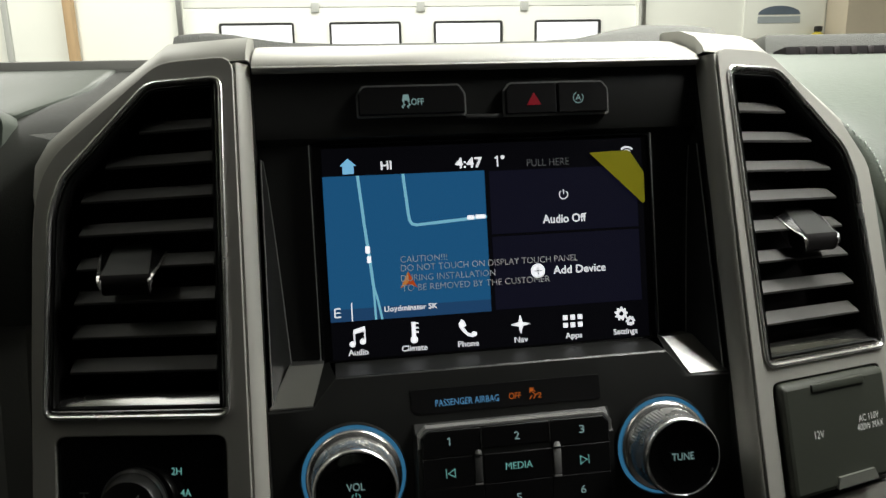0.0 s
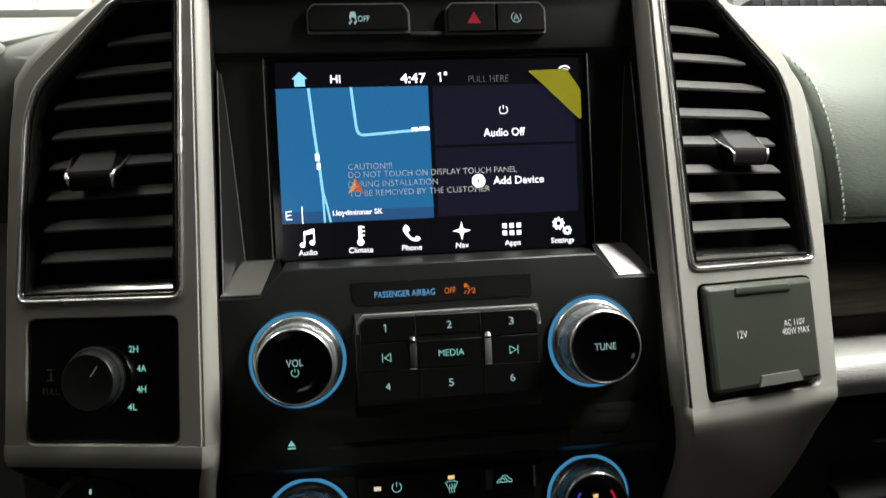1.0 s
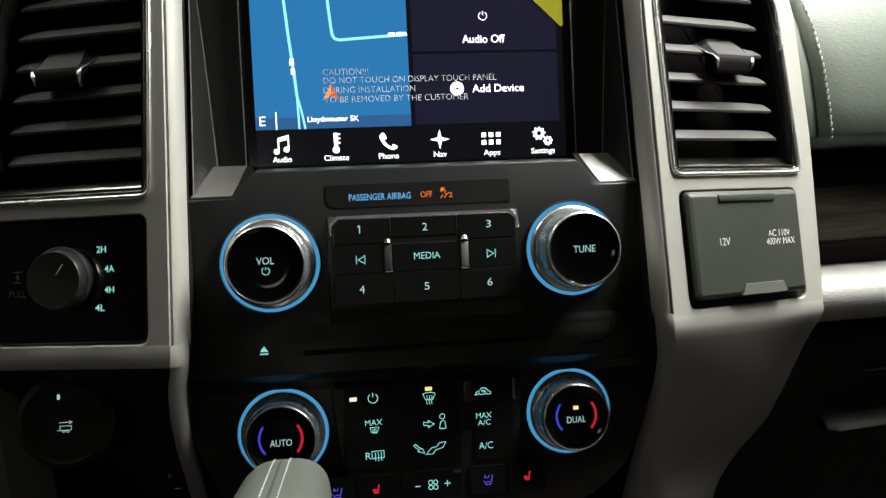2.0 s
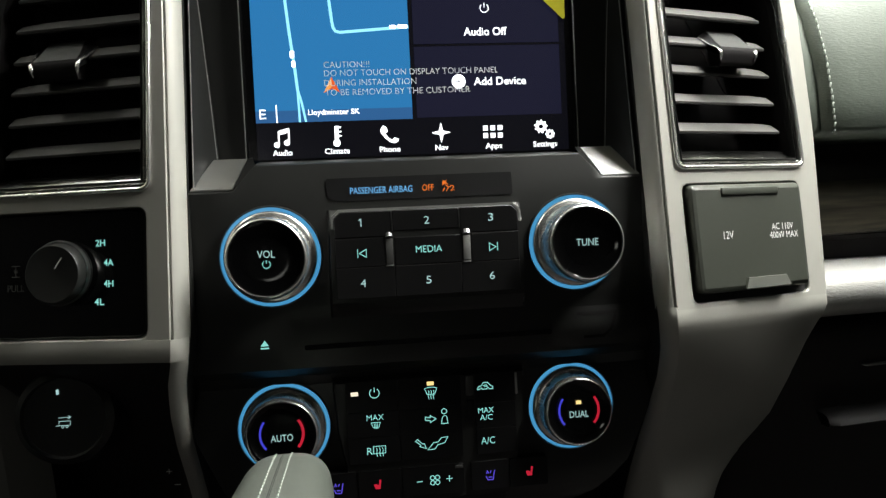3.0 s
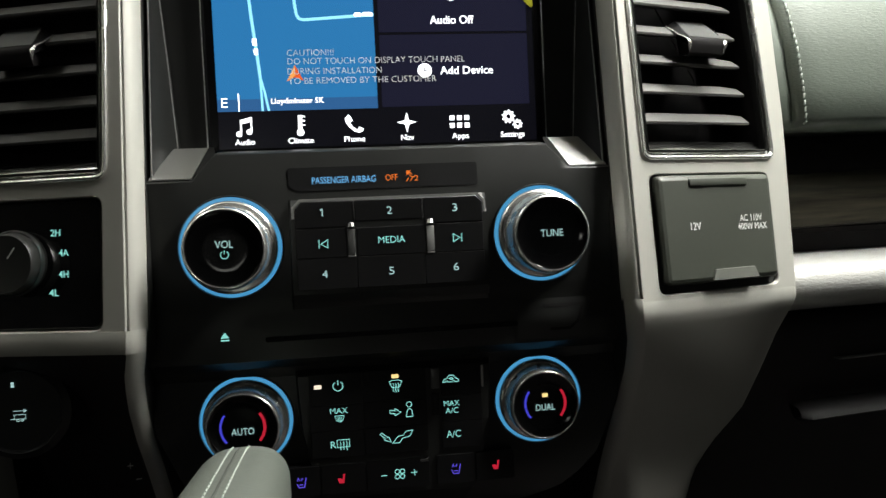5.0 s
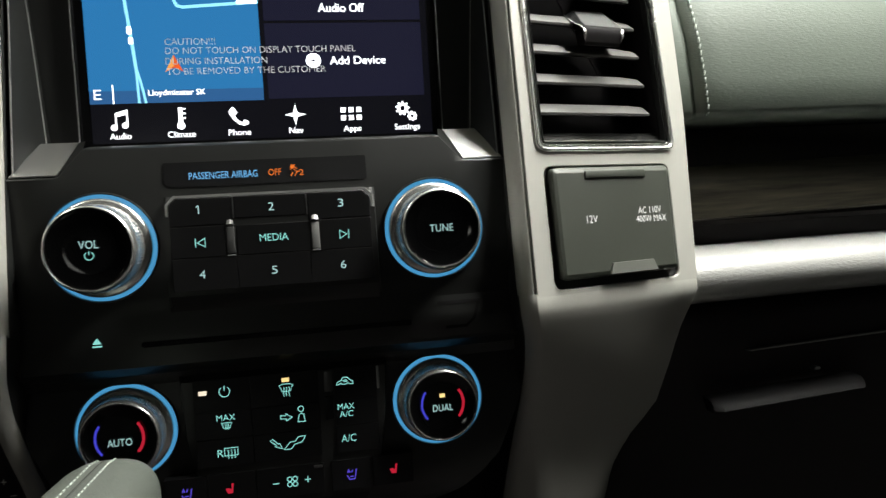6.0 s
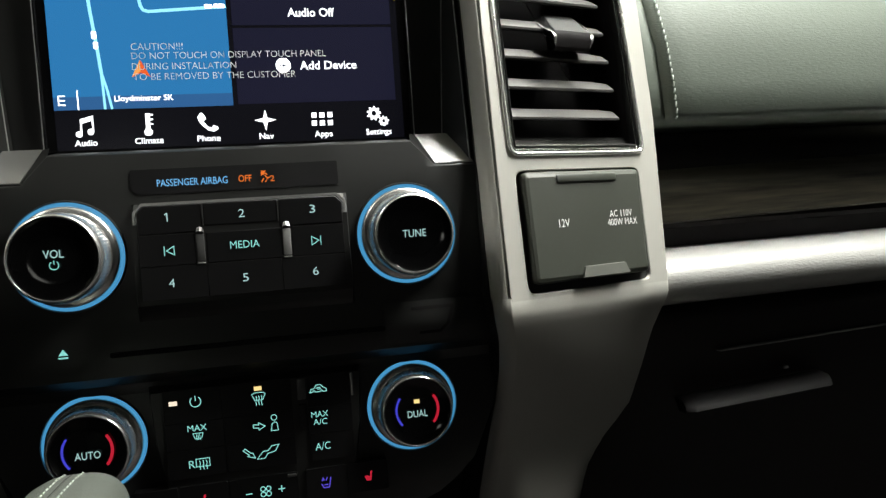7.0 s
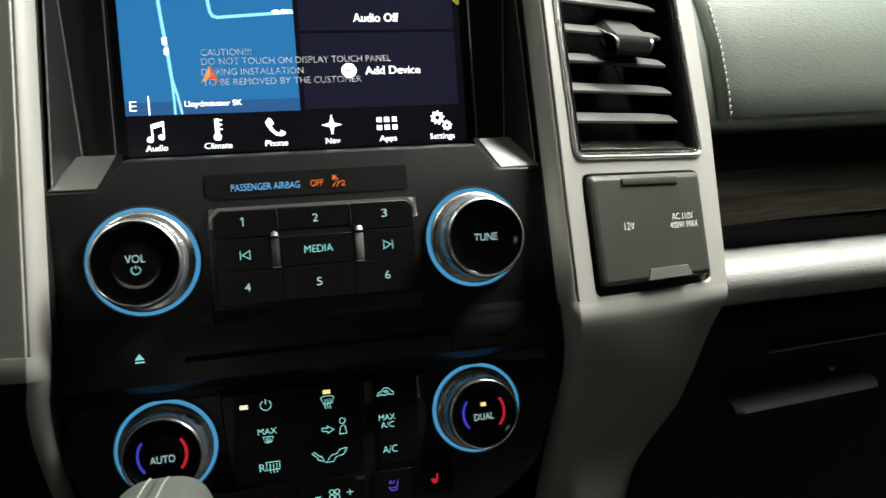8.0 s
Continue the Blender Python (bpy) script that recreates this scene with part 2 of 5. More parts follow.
def loft(rows, closed=False):
    """Quads between rows of points."""
    bm = bmesh.new()
    made = [[bm.verts.new(p) for p in row] for row in rows]
    for a, b in zip(made, made[1:]):
        count = len(a)
        for i in range(count if closed else count - 1):
            j = (i + 1) % count
            bm.faces.new((a[i], a[j], b[j], b[i]))
    return bm


def thick(bm, depth):
    """Gives a sheet thickness, along y away from the seats."""
    made = bmesh.ops.extrude_face_region(bm, geom=bm.faces[:])
    for v in made["geom"]:
        if isinstance(v, bmesh.types.BMVert):
            v.co.y += depth
    return bm


def ring_frame(outline, steps):
    """A moulding that follows an outline: steps are (inset, y)."""
    bm = bmesh.new()
    rows = []
    for d, y in steps:
        loop = inset(outline, d) if d else outline
        rows.append([bm.verts.new((x, y, z)) for x, z in loop])
    for a, b in zip(rows, rows[1:]):
        for i in range(len(a)):
            bm.faces.new((a[i - 1], a[i], b[i], b[i - 1]))
    return bm


def lathe(profile, cx, cz, n=48, caps=True):
    """A turned form round an axis along y: profile is (radius, y)."""
    bm = bmesh.new()
    rows = [[bm.verts.new((cx + r * math.cos(2 * math.pi * i / n), y, cz + r * math.sin(2 * math.pi * i / n))) for i in range(n)] for r, y in profile]
    for a, b in zip(rows, rows[1:]):
        for i in range(n):
            bm.faces.new((a[i - 1], a[i], b[i], b[i - 1]))
    if caps:
        bm.faces.new(rows[0])
        bm.faces.new(rows[-1])
    return bm


# flat legends: filled outlines and strokes in x, z
def circle(cx, cz, r, n=20, a0=0.0, a1=360.0):
    full = abs(a1 - a0) >= 360
    return [(cx + r * math.cos(radians(a0 + (a1 - a0) * i / (n if full else n - 1))), cz + r * math.sin(radians(a0 + (a1 - a0) * i / (n if full else n - 1)))) for i in range(n)]


def add_fill(bm, outline, y):
    bm.faces.new([bm.verts.new((x, y, z)) for x, z in outline])


def add_stroke(bm, points, width, y, closed=False):
    pts = [Vector(p) for p in points]
    count = len(pts)
    rows = []
    for i, p in enumerate(pts):
        a = pts[i - 1] if (closed or i) else p
        b = pts[(i + 1) % count] if (closed or i < count - 1) else p
        u = (p - a).normalized() if (p - a).length else (b - p).normalized()
        w = (b - p).normalized() if (b - p).length else u
        n = Vector((-u.y, u.x)) + Vector((-w.y, w.x))
        n = n.normalized() if n.length > 1e-6 else Vector((-u.y, u.x))
        n *= width / 2 / max(0.5, n.dot(Vector((-u.y, u.x))))
        rows.append((bm.verts.new((p.x + n.x, y, p.y + n.y)), bm.verts.new((p.x - n.x, y, p.y - n.y))))
    for i in range(count if closed else count - 1):
        a, b = rows[i], rows[(i + 1) % count]
        bm.faces.new((a[0], a[1], b[1], b[0]))


def icon(name, mat, parent, y, cx, cz, size, fills=(), strokes=(), width=0.08, warp=None, label=""):
    """A flat sign: outlines in units of size round its middle; strokes end with True where they close."""
    bm = bmesh.new()
    place = lambda pts: [(cx + size * px, cz + size * pz) for px, pz in pts]
    for outline in fills:
        add_fill(bm, place(outline), y)
    for k, stroke in enumerate(strokes):
        closed = stroke[-1] is True
        add_stroke(bm, place(stroke[:-1] if closed else stroke), 0.85 * width * size, y - 0.00002 * (k + 1), closed)
    return part(name, bm, mat, parent, label, warp)


def words(name, body, mat, parent, y, cx, cz, width, height, warp=None, bold=0.0, lean=0.0, label=""):
    """Lettering, of the given width and capital height, standing in the panel."""
    curve = bpy.data.curves.new(name, "FONT")
    curve.body, curve.resolution_u, curve.offset = body, 3, bold
    holder = bpy.data.objects.new(name, curve)
    me = bpy.data.meshes.new_from_object(holder)
    bpy.data.objects.remove(holder)
    bm = bmesh.new()
    bm.from_mesh(me)
    bpy.data.meshes.remove(me)
    xs = [v.co.x for v in bm.verts]
    x0, x1 = min(xs), max(xs)
    for v in bm.verts:
        px, pz = (v.co.x - (x0 + x1) / 2) / (x1 - x0) * width, (v.co.y / 0.729 - 0.5) * height
        c, s = math.cos(radians(lean)), math.sin(radians(lean))
        v.co = Vector((cx + px * c - pz * s, y, cz + px * s + pz * c))
    return part(name, bm, mat, parent, label, warp)


def face(x, z):
    """How far the silver uprights' front lies from the screen's plane."""
    return -0.034 + 0.138 * (z - 0.038) + 0.30 * (abs(x) - 0.138)


def on_face(x, y, z):
    return (x, y + face(x, z), z)


def mirror(points, side):
    return [(side * x, z) for x, z in points]

# ---- the garage ----
GARAGE = Matrix()
setting("ground", box(-7, 9, -7, 7.6, -0.2, 0.0), CONCRETE, "grey concrete garage floor", "floor", GARAGE)
setting("ceiling", box(-7, 9, -7, 7.6, 4.6, 4.8), WALLPAINT, "white painted garage ceiling", "ceiling", GARAGE)
FRONT = 7.3
door_x0, door_x1, door_top = -1.36, 3.26, 3.2
wall = bmesh.new()
add_box(wall, -7, door_x0, FRONT, FRONT + 0.2, 0, 4.6)
add_box(wall, door_x1, 9, FRONT, FRONT + 0.2, 0, 4.6)
add_box(wall, door_x0, door_x1, FRONT, FRONT + 0.2, door_top, 4.6)
setting("wall_front", wall, WALLPAINT, "white painted garage wall round the door", "wall", GARAGE)
setting("wall_left", box(-7.2, -7, -7, 7.6, 0, 4.6), WALLPAINT, "white painted garage side wall", "wall", GARAGE)
setting("wall_right", box(9, 9.2, -7, 7.6, 0, 4.6), WALLPAINT, "white painted garage side wall", "wall", GARAGE)
setting("wall_back", box(-7, 9, -7.2, -7, 0, 4.6), WALLPAINT, "white painted garage rear wall", "wall", GARAGE)
setting("wall_panel", box(5.45, 8.9, FRONT - 0.35, FRONT - 0.01, 0, 4.4), BROWNWALL, "beige clad wall section beside the white wall", "wall", GARAGE)

door = thing("garage_door", (0.95, FRONT + 0.05, 0), "cream sectional garage door with a row of windows", "garage door", base=GARAGE)
sections = [(0.02, 0.665), (0.67, 1.345), (1.35, 2.045), (2.05, 2.655), (2.66, 3.2)]
for z0, z1 in sections:
    if z0 < 1.5 < z1:
        holes = [[(x - 0.34, 1.46), (x + 0.34, 1.46), (x + 0.34, 1.885), (x - 0.34, 1.885)] for x in (-0.683, 0.383, 1.439, 2.505)]
        part("door_section", pierced([(door_x0, z0), (door_x1, z0), (door_x1, z1), (door_x0, z1)], holes, FRONT + 0.05, FRONT + 0.11), DOORPAINT, door)
    else:
        part("door_section", box(door_x0, door_x1, FRONT + 0.05, FRONT + 0.11, z0, z1, 0.008), DOORPAINT, door)
for x in (-0.683, 0.383, 1.439, 2.505):
    outline = rounded([(x - 0.36, 1.44), (x + 0.36, 1.44), (x + 0.36, 1.905), (x - 0.36, 1.905)], 0.03)
    surround = part("window_frame", ring_frame(outline, [(0, FRONT + 0.05), (0, FRONT + 0.03), (0.022, FRONT + 0.03), (0.022, FRONT + 0.07)]), DARKFRAME, door, "black window frame")
    part("pane", box(x - 0.345, x + 0.345, FRONT + 0.07, FRONT + 0.078, 1.455, 1.89), PANE, surround, "white daylit pane")
for x in (-0.105, 0.95, 2.03):
    part("hinge", box(x - 0.04, x + 0.04, FRONT + 0.025, FRONT + 0.05, 2.00, 2.09, 0.006), PIPEGREY, door, "pale grey steel hinge")
for x in (door_x0 - 0.05, door_x1 + 0.01):
    part("track", box(x, x + 0.05, FRONT - 0.07, FRONT - 0.01, 0.0, 3.2, 0.006), KNURL, door, "galvanised steel door track")
post = setting("post", box(-2.40, -2.325, FRONT - 0.14, FRONT - 0.01, 0, 4.5, 0.01), PINE, "bare pine post against the wall", "post", GARAGE)
setting("trim", box(-2.96, -2.91, FRONT - 0.05, FRONT - 0.003, 0, 4.5, 0.005), PIPEGREY, "grey pipe up the wall", "trim", GARAGE)
sign = thing("wall_sign", (5.0, FRONT - 0.02, 1.9), "white wall sign with a dark arched emblem", "sign", base=GARAGE)
part("board", box(4.46, 5.42, FRONT - 0.03, FRONT - 0.005, 1.68, 2.4, 0.004), WALLPAINT, sign)
SIGNBLUE = material("sign_blue", (0.10, 0.13, 0.17), 0.5, 0, 0.3, 20, 0.25, 6)
part("emblem", prism([(4.87 + 0.25 * math.cos(a / 12 * math.pi), 1.93 + 0.09 * math.sin(a / 12 * math.pi)) for a in range(13)], FRONT - 0.036, FRONT - 0.03), SIGNBLUE, sign, "dark arched emblem")
part("writing_bar", box(4.62, 5.12, FRONT - 0.036, FRONT - 0.03, 1.84, 1.91), material("sign_grey", (0.36, 0.40, 0.42), 0.6), sign, "pale grey bar")
extinguisher = thing("fire_extinguisher", (5.3, FRONT - 0.1, 1.49), "yellow fire extinguisher hung on the wall", "extinguisher", base=GARAGE)
EXTYELLOW = material("ext_yellow", (0.62, 0.50, 0.06), 0.4, 0, 0.2, 30, 0.1, 6)
tank = lathe([(0.01, 0), (0.07, 0.01), (0.075, 0.05), (0.075, 0.20), (0.05, 0.235), (0.025, 0.25)], 0, 0, 20)
tank.transform(pose(5.3, FRONT - 0.1, 1.49, 90, 0, 0))
part("tank", tank, EXTYELLOW, extinguisher)
part("valve", box(5.27, 5.34, FRONT - 0.13, FRONT - 0.07, 1.74, 1.80, 0.01), DARKFRAME, extinguisher, "black valve and lever")
# housings made up for the added lamps, out of view
for lamp_x in (-2.6, 0.0, 2.6):
    lamp = thing("added_lamp_box", (lamp_x, 4.45, 4.6), "added white lamp housing under the ceiling, out of view", "ceiling light", "tube lights under the ceiling", base=GARAGE)
    part("housing", box(lamp_x - 0.25, lamp_x + 0.25, 2.65, 6.25, 4.32, 4.6, 0.02), DOORPAINT, lamp)

# ---- the cab's shell ----
CAB = Matrix()
setting("cab_floor", box(-0.88, 0.88, -1.64, 0.72, 0.62, 0.70), CABTRIM, "dark carpeted cab floor", "floor", CAB)
setting("cab_roof", box(-0.9, 0.9, -1.7, -0.02, 1.80, 2.02, 0.01), HEADLINER, "grey fabric cab roof lining", "ceiling", CAB)
# walls out of view; openings cut small to hold back garage light
for side, sname in ((-1, "wall_driver"), (1, "wall_passenger")):
    shell = bmesh.new()
    x0, x1 = sorted((side * 0.88, side * 0.94))
    add_box(shell, x0, x1, -1.7, 0.9, 0.0, 1.38)
    if side < 0:
        add_box(shell, x0, x1, -1.7, -0.50, 1.38, 1.95)
        add_box(shell, x0, x1, -0.50, 0.0, 1.38, 1.64)
    else:
        add_box(shell, x0, x1, -1.7, -0.42, 1.38, 1.95)
        add_box(shell, x0, x1, -0.42, 0.1, 1.85, 1.95)
        add_box(shell, x0, x1, -0.42, 0.0, 1.38, 1.76)
    setting(sname, shell, CABTRIM, "unseen dark cab side, window opening narrowed to hold back light", "wall", CAB)
shell = bmesh.new()
add_box(shell, -0.88, 0.88, -1.7, -1.64, 0.0, 1.56)
add_box(shell, -0.88, -0.47, -1.7, -1.64, 1.56, 1.95)
add_box(shell, -0.25, 0.88, -1.7, -1.64, 1.56, 1.95)
add_box(shell, -0.47, -0.25, -1.7, -1.64, 1.74, 1.95)
setting("wall_rear", shell, CABTRIM, "unseen dark cab rear wall, opening narrowed to hold back light", "wall", CAB)
setting("firewall", box(-0.88, 0.88, 0.72, 0.80, 0.0, 1.34), CABTRIM, "dark bulkhead behind the dashboard", "wall", CAB)

# ---- dashboard body, behind and below the trims ----
body = bmesh.new()
add_box(body, -0.82, 0.82, 0.30, 0.60, -0.42, 0.20)
setting("dashboard_body", body, DARKTRIM, "dark plastic carrier behind the dashboard trims", "dashboard")


def top_z(y):
    return 0.2315 + 0.185 * (y - 0.06)


rows = []
for x in (-0.82, -0.5, -0.3, -0.176, -0.168, -0.155, -0.14, -0.12, -0.10, -0.07, 0, 0.05, 0.09, 0.12, 0.14, 0.155, 0.168, 0.176, 0.3, 0.5, 0.82):
    row = []
    for y in (0.045, 0.06, 0.08, 0.11, 0.15, 0.22, 0.35, 0.55):
        hump = 0.012 * math.exp(-((x + 0.155) / 0.045) ** 2) + 0.014 * math.exp(-((x - 0.15) / 0.055) ** 2)
        z = top_z(y) - (0.012 if y < 0.05 else 0) + hump * math.exp(-((y - 0.11) / 0.06) ** 2) * 1.0
        if x < -0.17:
            z = min(z, 0.258)
        row.append((x, y, z - (0.02 if y > 0.5 else 0) - (0.05 if abs(x) > 0.17 and y < 0.2 else 0)))
    rows.append(row)
top = loft(rows)
setting("dashboard_top", top, DASHTOP, "dark grained dashboard top under the windscreen", "dashboard")
for side, start in ((1, 0.312), (-1, 0.215)):
    grille = thing("defroster_grille" if side > 0 else "dash_lip", (side * 0.5, 0.21, 0.25), "black defroster slot along the dashboard top" if side > 0 else "grey raised lip along the dashboard top edge", "grille" if side > 0 else "dashboard trim")
    x0, x1 = sorted((side * start, side * 0.82))
    if side > 0:
        part("slot", box(x0, x1, 0.196, 0.216, 0.245, 0.2585, 0.002), HOUSING, grille)
    part("lip", box(x0 - 0.006, x1, 0.2165, 0.27, 0.245, 0.2745 if side > 0 else 0.2625, 0.004), DASHTOP if side > 0 else SEALGREY, grille, "grey raised lip")
    for k in range(30 if side > 0 else 0):
        x = x0 + 0.012 + k * 0.0165
        part("slat", box(x, x + 0.006, 0.1945, 0.205, 0.2505, 0.2575, 0.001), DARKTRIM, grille)

# ---- silver trims ----
PILLAR = [(0.1275, -0.0435), (0.234, -0.0435), (0.2335, 0.06), (0.2320, 0.128), (0.2303, 0.1440), (0.2262, 0.1565), (0.2190, 0.1668), (0.2085, 0.1752), (0.165, 0.2085), (0.1275, 0.2085)]
VENT = [(0.136, 0.036), (0.2275, 0.036), (0.2250, 0.10), (0.2232, 0.136), (0.2172, 0.1535), (0.171, 0.1985), (0.1335, 0.1985)]
POCKET = [(0.139, -0.0365), (0.2215, -0.0365), (0.2215, 0.0275), (0.1385, 0.0275)]


def upright(side, label):
    ob = thing("upright_trim", (side * 0.18, 0, 0), label, "dashboard trim", "silver uprights beside the screen")
    outline = [(x + (0.0052 if side > 0 and x > 0.2295 else 0.0) * min(1, max(0, (z + 0.046) / 0.08)), z) for x, z in PILLAR]
    holes = [mirror(rounded(VENT, 0.006), side), mirror(rounded(POCKET, 0.005), side)]
    part("front_frame", pierced(mirror(rounded(outline, 0.008), side), holes, 0.0, 0.02), SILVER, ob, warp=on_face, bevel=0.0016)
    # the cap that turns back over the top
    edge = [(0.1203, 0.2062), (0.1215, 0.2065), (0.164, 0.2065), (0.2072, 0.1744), (0.2178, 0.1658), (0.2248, 0.1556), (0.2290, 0.1435), (0.2304, 0.12)]
    if side > 0:
        edge[-2:] = [(0.2326, 0.1435), (0.2352, 0.12)]
    rows = []
    for back, rise, out in ((0.004, 0.0, 0.0), (0.006, 0.004, 0.001), (0.014, 0.011, 0.002), (0.03, 0.018, 0.003), (0.052, 0.023, 0.003)):
        row = []
        for k, (x, z) in enumerate(edge):
            lift = rise * (0.0, 1, 1, 0.62, 0.55, 0.45, 0.25, 0.0)[k]
            grow = out * (0, 0, 0.4, 1.5, 1.8, 2.0, 1.8, 1.5)[k] + rise * (0, 0, 0, 0.45, 0.5, 0.5, 0.3, 0)[k]
            row.append((side * (x + grow), face(x, z) + back, z + lift))
        rows.append(row)
    part("cap", thick(loft(rows), 0.004), SILVER, ob, smooth=60)
    # inner return beside the black panel, and the black panel edge that meets it
    rows, gap = [], []
    for z in (0.2050, 0.12, 0.04, -0.03, -0.0385):
        y = face(0.1285, z)
        rows.append([(side * x, y + dy, z) for x, dy in ((0.1296, 0.0034), (0.1284, 0.0022), (0.1274, 0.0012), (0.1262, 0.0008), (0.1246, 0.0016), (0.1226, 0.0038), (0.1210, 0.0078), (0.1204, 0.0110))])
        gap.append([(side * 0.1204, y + 0.0110, z), (side * 0.1198, y + 0.0108, z), (side * 0.1196, y + 0.034, z)])
    part("inner_return", loft(rows), SILVER, ob)
    part("panel_edge", loft(gap), BLACK, ob, "black edge beside the panel")
    return ob


# the feet: height, inner and outer x, front y at the inner crease and at the outer edge, width of the inner facet
LEG = ((-0.0372, 0.1202, 0.2325, -0.0473, -0.0158, 0.0), (-0.0398, 0.1202, 0.2325, -0.0480, -0.0165, 0.0), (-0.0445, 0.1203, 0.2322, -0.0487, -0.0173, 0.0), (-0.0480, 0.1208, 0.2314, -0.0478, -0.0164, 0.0), (-0.0530, 0.1222, 0.2310, -0.0448, -0.0125, 0.0), (-0.0600, 0.1245, 0.2310, -0.0400, -0.0060, 0.0),
       (-0.0690, 0.1262, 0.2318, -0.0335, 0.0030, 0.0), (-0.0800, 0.1278, 0.2340, -0.0255, 0.0140, 0.0), (-0.1000, 0.1305, 0.2410, -0.0060, 0.0380, 0.0), (-0.1250, 0.1303, 0.2495, 0.0120, 0.0690, 0.0015), (-0.1500, 0.1295, 0.2585, 0.0270, 0.1010, 0.0090),
       (-0.1900, 0.1275, 0.2790, 0.0470, 0.1600, 0.0210), (-0.2500, 0.1250, 0.3000, 0.0750, 0.2300, 0.0360))


def leg_row(z):
    for upper, lower in zip(LEG, LEG[1:]):
        if lower[0] <= z <= upper[0]:
            k = (z - lower[0]) / (upper[0] - lower[0])
            return [b + (a - b) * k for a, b in zip(upper, lower)]
    return LEG[-1]


def leg_y(x, z, side=1):
    """The foot's convex surface, which falls away downwards and outwards behind a narrow inner facet."""
    _, inner, outer, near, far, facet = leg_row(z)
    crease = inner + 0.0073
    if side < 0:
        far += 0.03 * min(1, max(0, -0.05 - z) / 0.03)
    if abs(x) <= crease + facet:
        return near - 0.12 * max(0.0, abs(x) - crease)
    t = (abs(x) - crease - facet) / (outer - crease - facet)
    swell = 0.011 * min(1, max(0, -0.046 - z) / 0.05) * (1 - min(1, facet / 0.02)) * (1 if side > 0 else -0.4)
    return near - 0.12 * facet + (far - near + 0.12 * facet) * t - swell * 4 * t * (1 - t)


def leg(side, mat, label):
    """The foot of an upright, which sweeps back and inwards to the console."""
    ob = thing("upright_foot", (side * 0.17, 0.03, -0.25), label, "dashboard trim")
    rows = []
    for z, inner, outer, near, far, facet in LEG:
        crease = inner + 0.0073
        row = [(side * (inner + dx), near + dy, z) for dx, dy in ((0.0, 0.05), (0.0004, 0.0085), (0.0013, 0.0048), (0.003, 0.0022), (0.0053, 0.0006))]
        for k in range(16):
            x = crease + facet * k / 3 if k < 3 else crease + facet + (outer - crease - facet) * (k - 3) / 12
            row.append((side * x, leg_y(x, z, side), z))
        for dx, dy in ((0.0015, 0.0010), (0.0026, 0.0030), (0.0032, 0.006), (0.0034, 0.05)):
            row.append((side * (outer + dx), leg_y(outer, z, side) + dy, z))
        rows.append(row)
    part("shell", loft([row[5:] for row in rows]), mat, ob, smooth=60)
    part("inner_edge", loft([row[1:6] for row in rows]), SILVER, ob, "satin silver inner edge", smooth=60)
    part("panel_edge", loft([row[:2] for row in rows]), BLACK, ob, "black edge beside the panel")
    if side < 0:
        front = [[(x, y - 0.0006, z) for x, y, z in row[1:]] for row in rows[:4]]
        part("lower_band", thick(loft(front), 0.0004), SILVER, ob, "satin silver lower band")
    return ob


upright(1, "satin silver upright trim round vent and socket")
upright(-1, "satin silver upright trim round vent and drive switch")
leg(1, SILVER, "satin silver trim foot sweeping down to the console")
leg(-1, DARKTRIM, "dark trim foot sweeping down to the console")

bar = thing("top_trim_bar", (0, 0.02, 0.2), "satin silver trim bar across the top of the panel", "dashboard trim")
columns = (-0.1192, -0.08, 0, 0.08, 0.1192)
part("bar", loft([[(x, y, z) for y, z in ((-0.0088, 0.2040), (-0.008, 0.206), (0.004, 0.213), (0.022, 0.2205), (0.048, 0.2275), (0.062, 0.2295), (0.07, 0.222))] for x in columns]), SILVER, bar, smooth=50)
part("front_lip", loft([[(x, y, z) for y, z in ((0.004, 0.2012), (-0.0066, 0.2008), (-0.0094, 0.2016), (-0.0100, 0.2028), (-0.0093, 0.2038), (-0.0080, 0.2041))] for x in columns]), SILVER, bar, "thin bright lower lip", smooth=50)

# ---- black centre panel ----
panel = thing("centre_panel", (0, 0.01, -0.14), "satin black centre panel with switches and recesses", "control panel")


def profile(z):
    """How far the lower panel stands from the screen's plane."""
    knots = [(-0.16, 0.012), (-0.148, -0.001), (-0.14, -0.0045), (-0.072, -0.0060), (-0.066, -0.0105), (-0.060, -0.0225), (-0.048, -0.0255), (-0.034, -0.0262), (-0.0295, -0.0270), (-0.026, -0.0278), (0.02, -0.0278), (0.036, -0.0258), (0.05, -0.0225)]
    for (z0, y0), (z1, y1) in zip(knots, knots[1:]):
        if z <= z1:
            return y0 + (y1 - y0) * max(0, (z - z0) / (z1 - z0))
    return knots[-1][1]


def half_width(z):
    knots = [(-0.16, 0.072), (-0.152, 0.09), (-0.145, 0.0985), (-0.13, 0.1150), (-0.10, 0.1285), (-0.075, 0.1320), (-0.045, 0.1275), (0.0, 0.1255), (0.21, 0.122)]
    for (z0, y0), (z1, y1) in zip(knots, knots[1:]):
        if z <= z1:
            return y0 + (y1 - y0) * max(0, (z - z0) / (z1 - z0))
    return knots[-1][1]


def ledge_z(x):
    """The lower panel's upper edge: high under the screen, low at the corners."""
    a = abs(x)
    return 0.0475 if a <= 0.0865 else 0.0345 if a >= 0.098 else 0.0475 - 0.013 * (a - 0.0865) / 0.0115


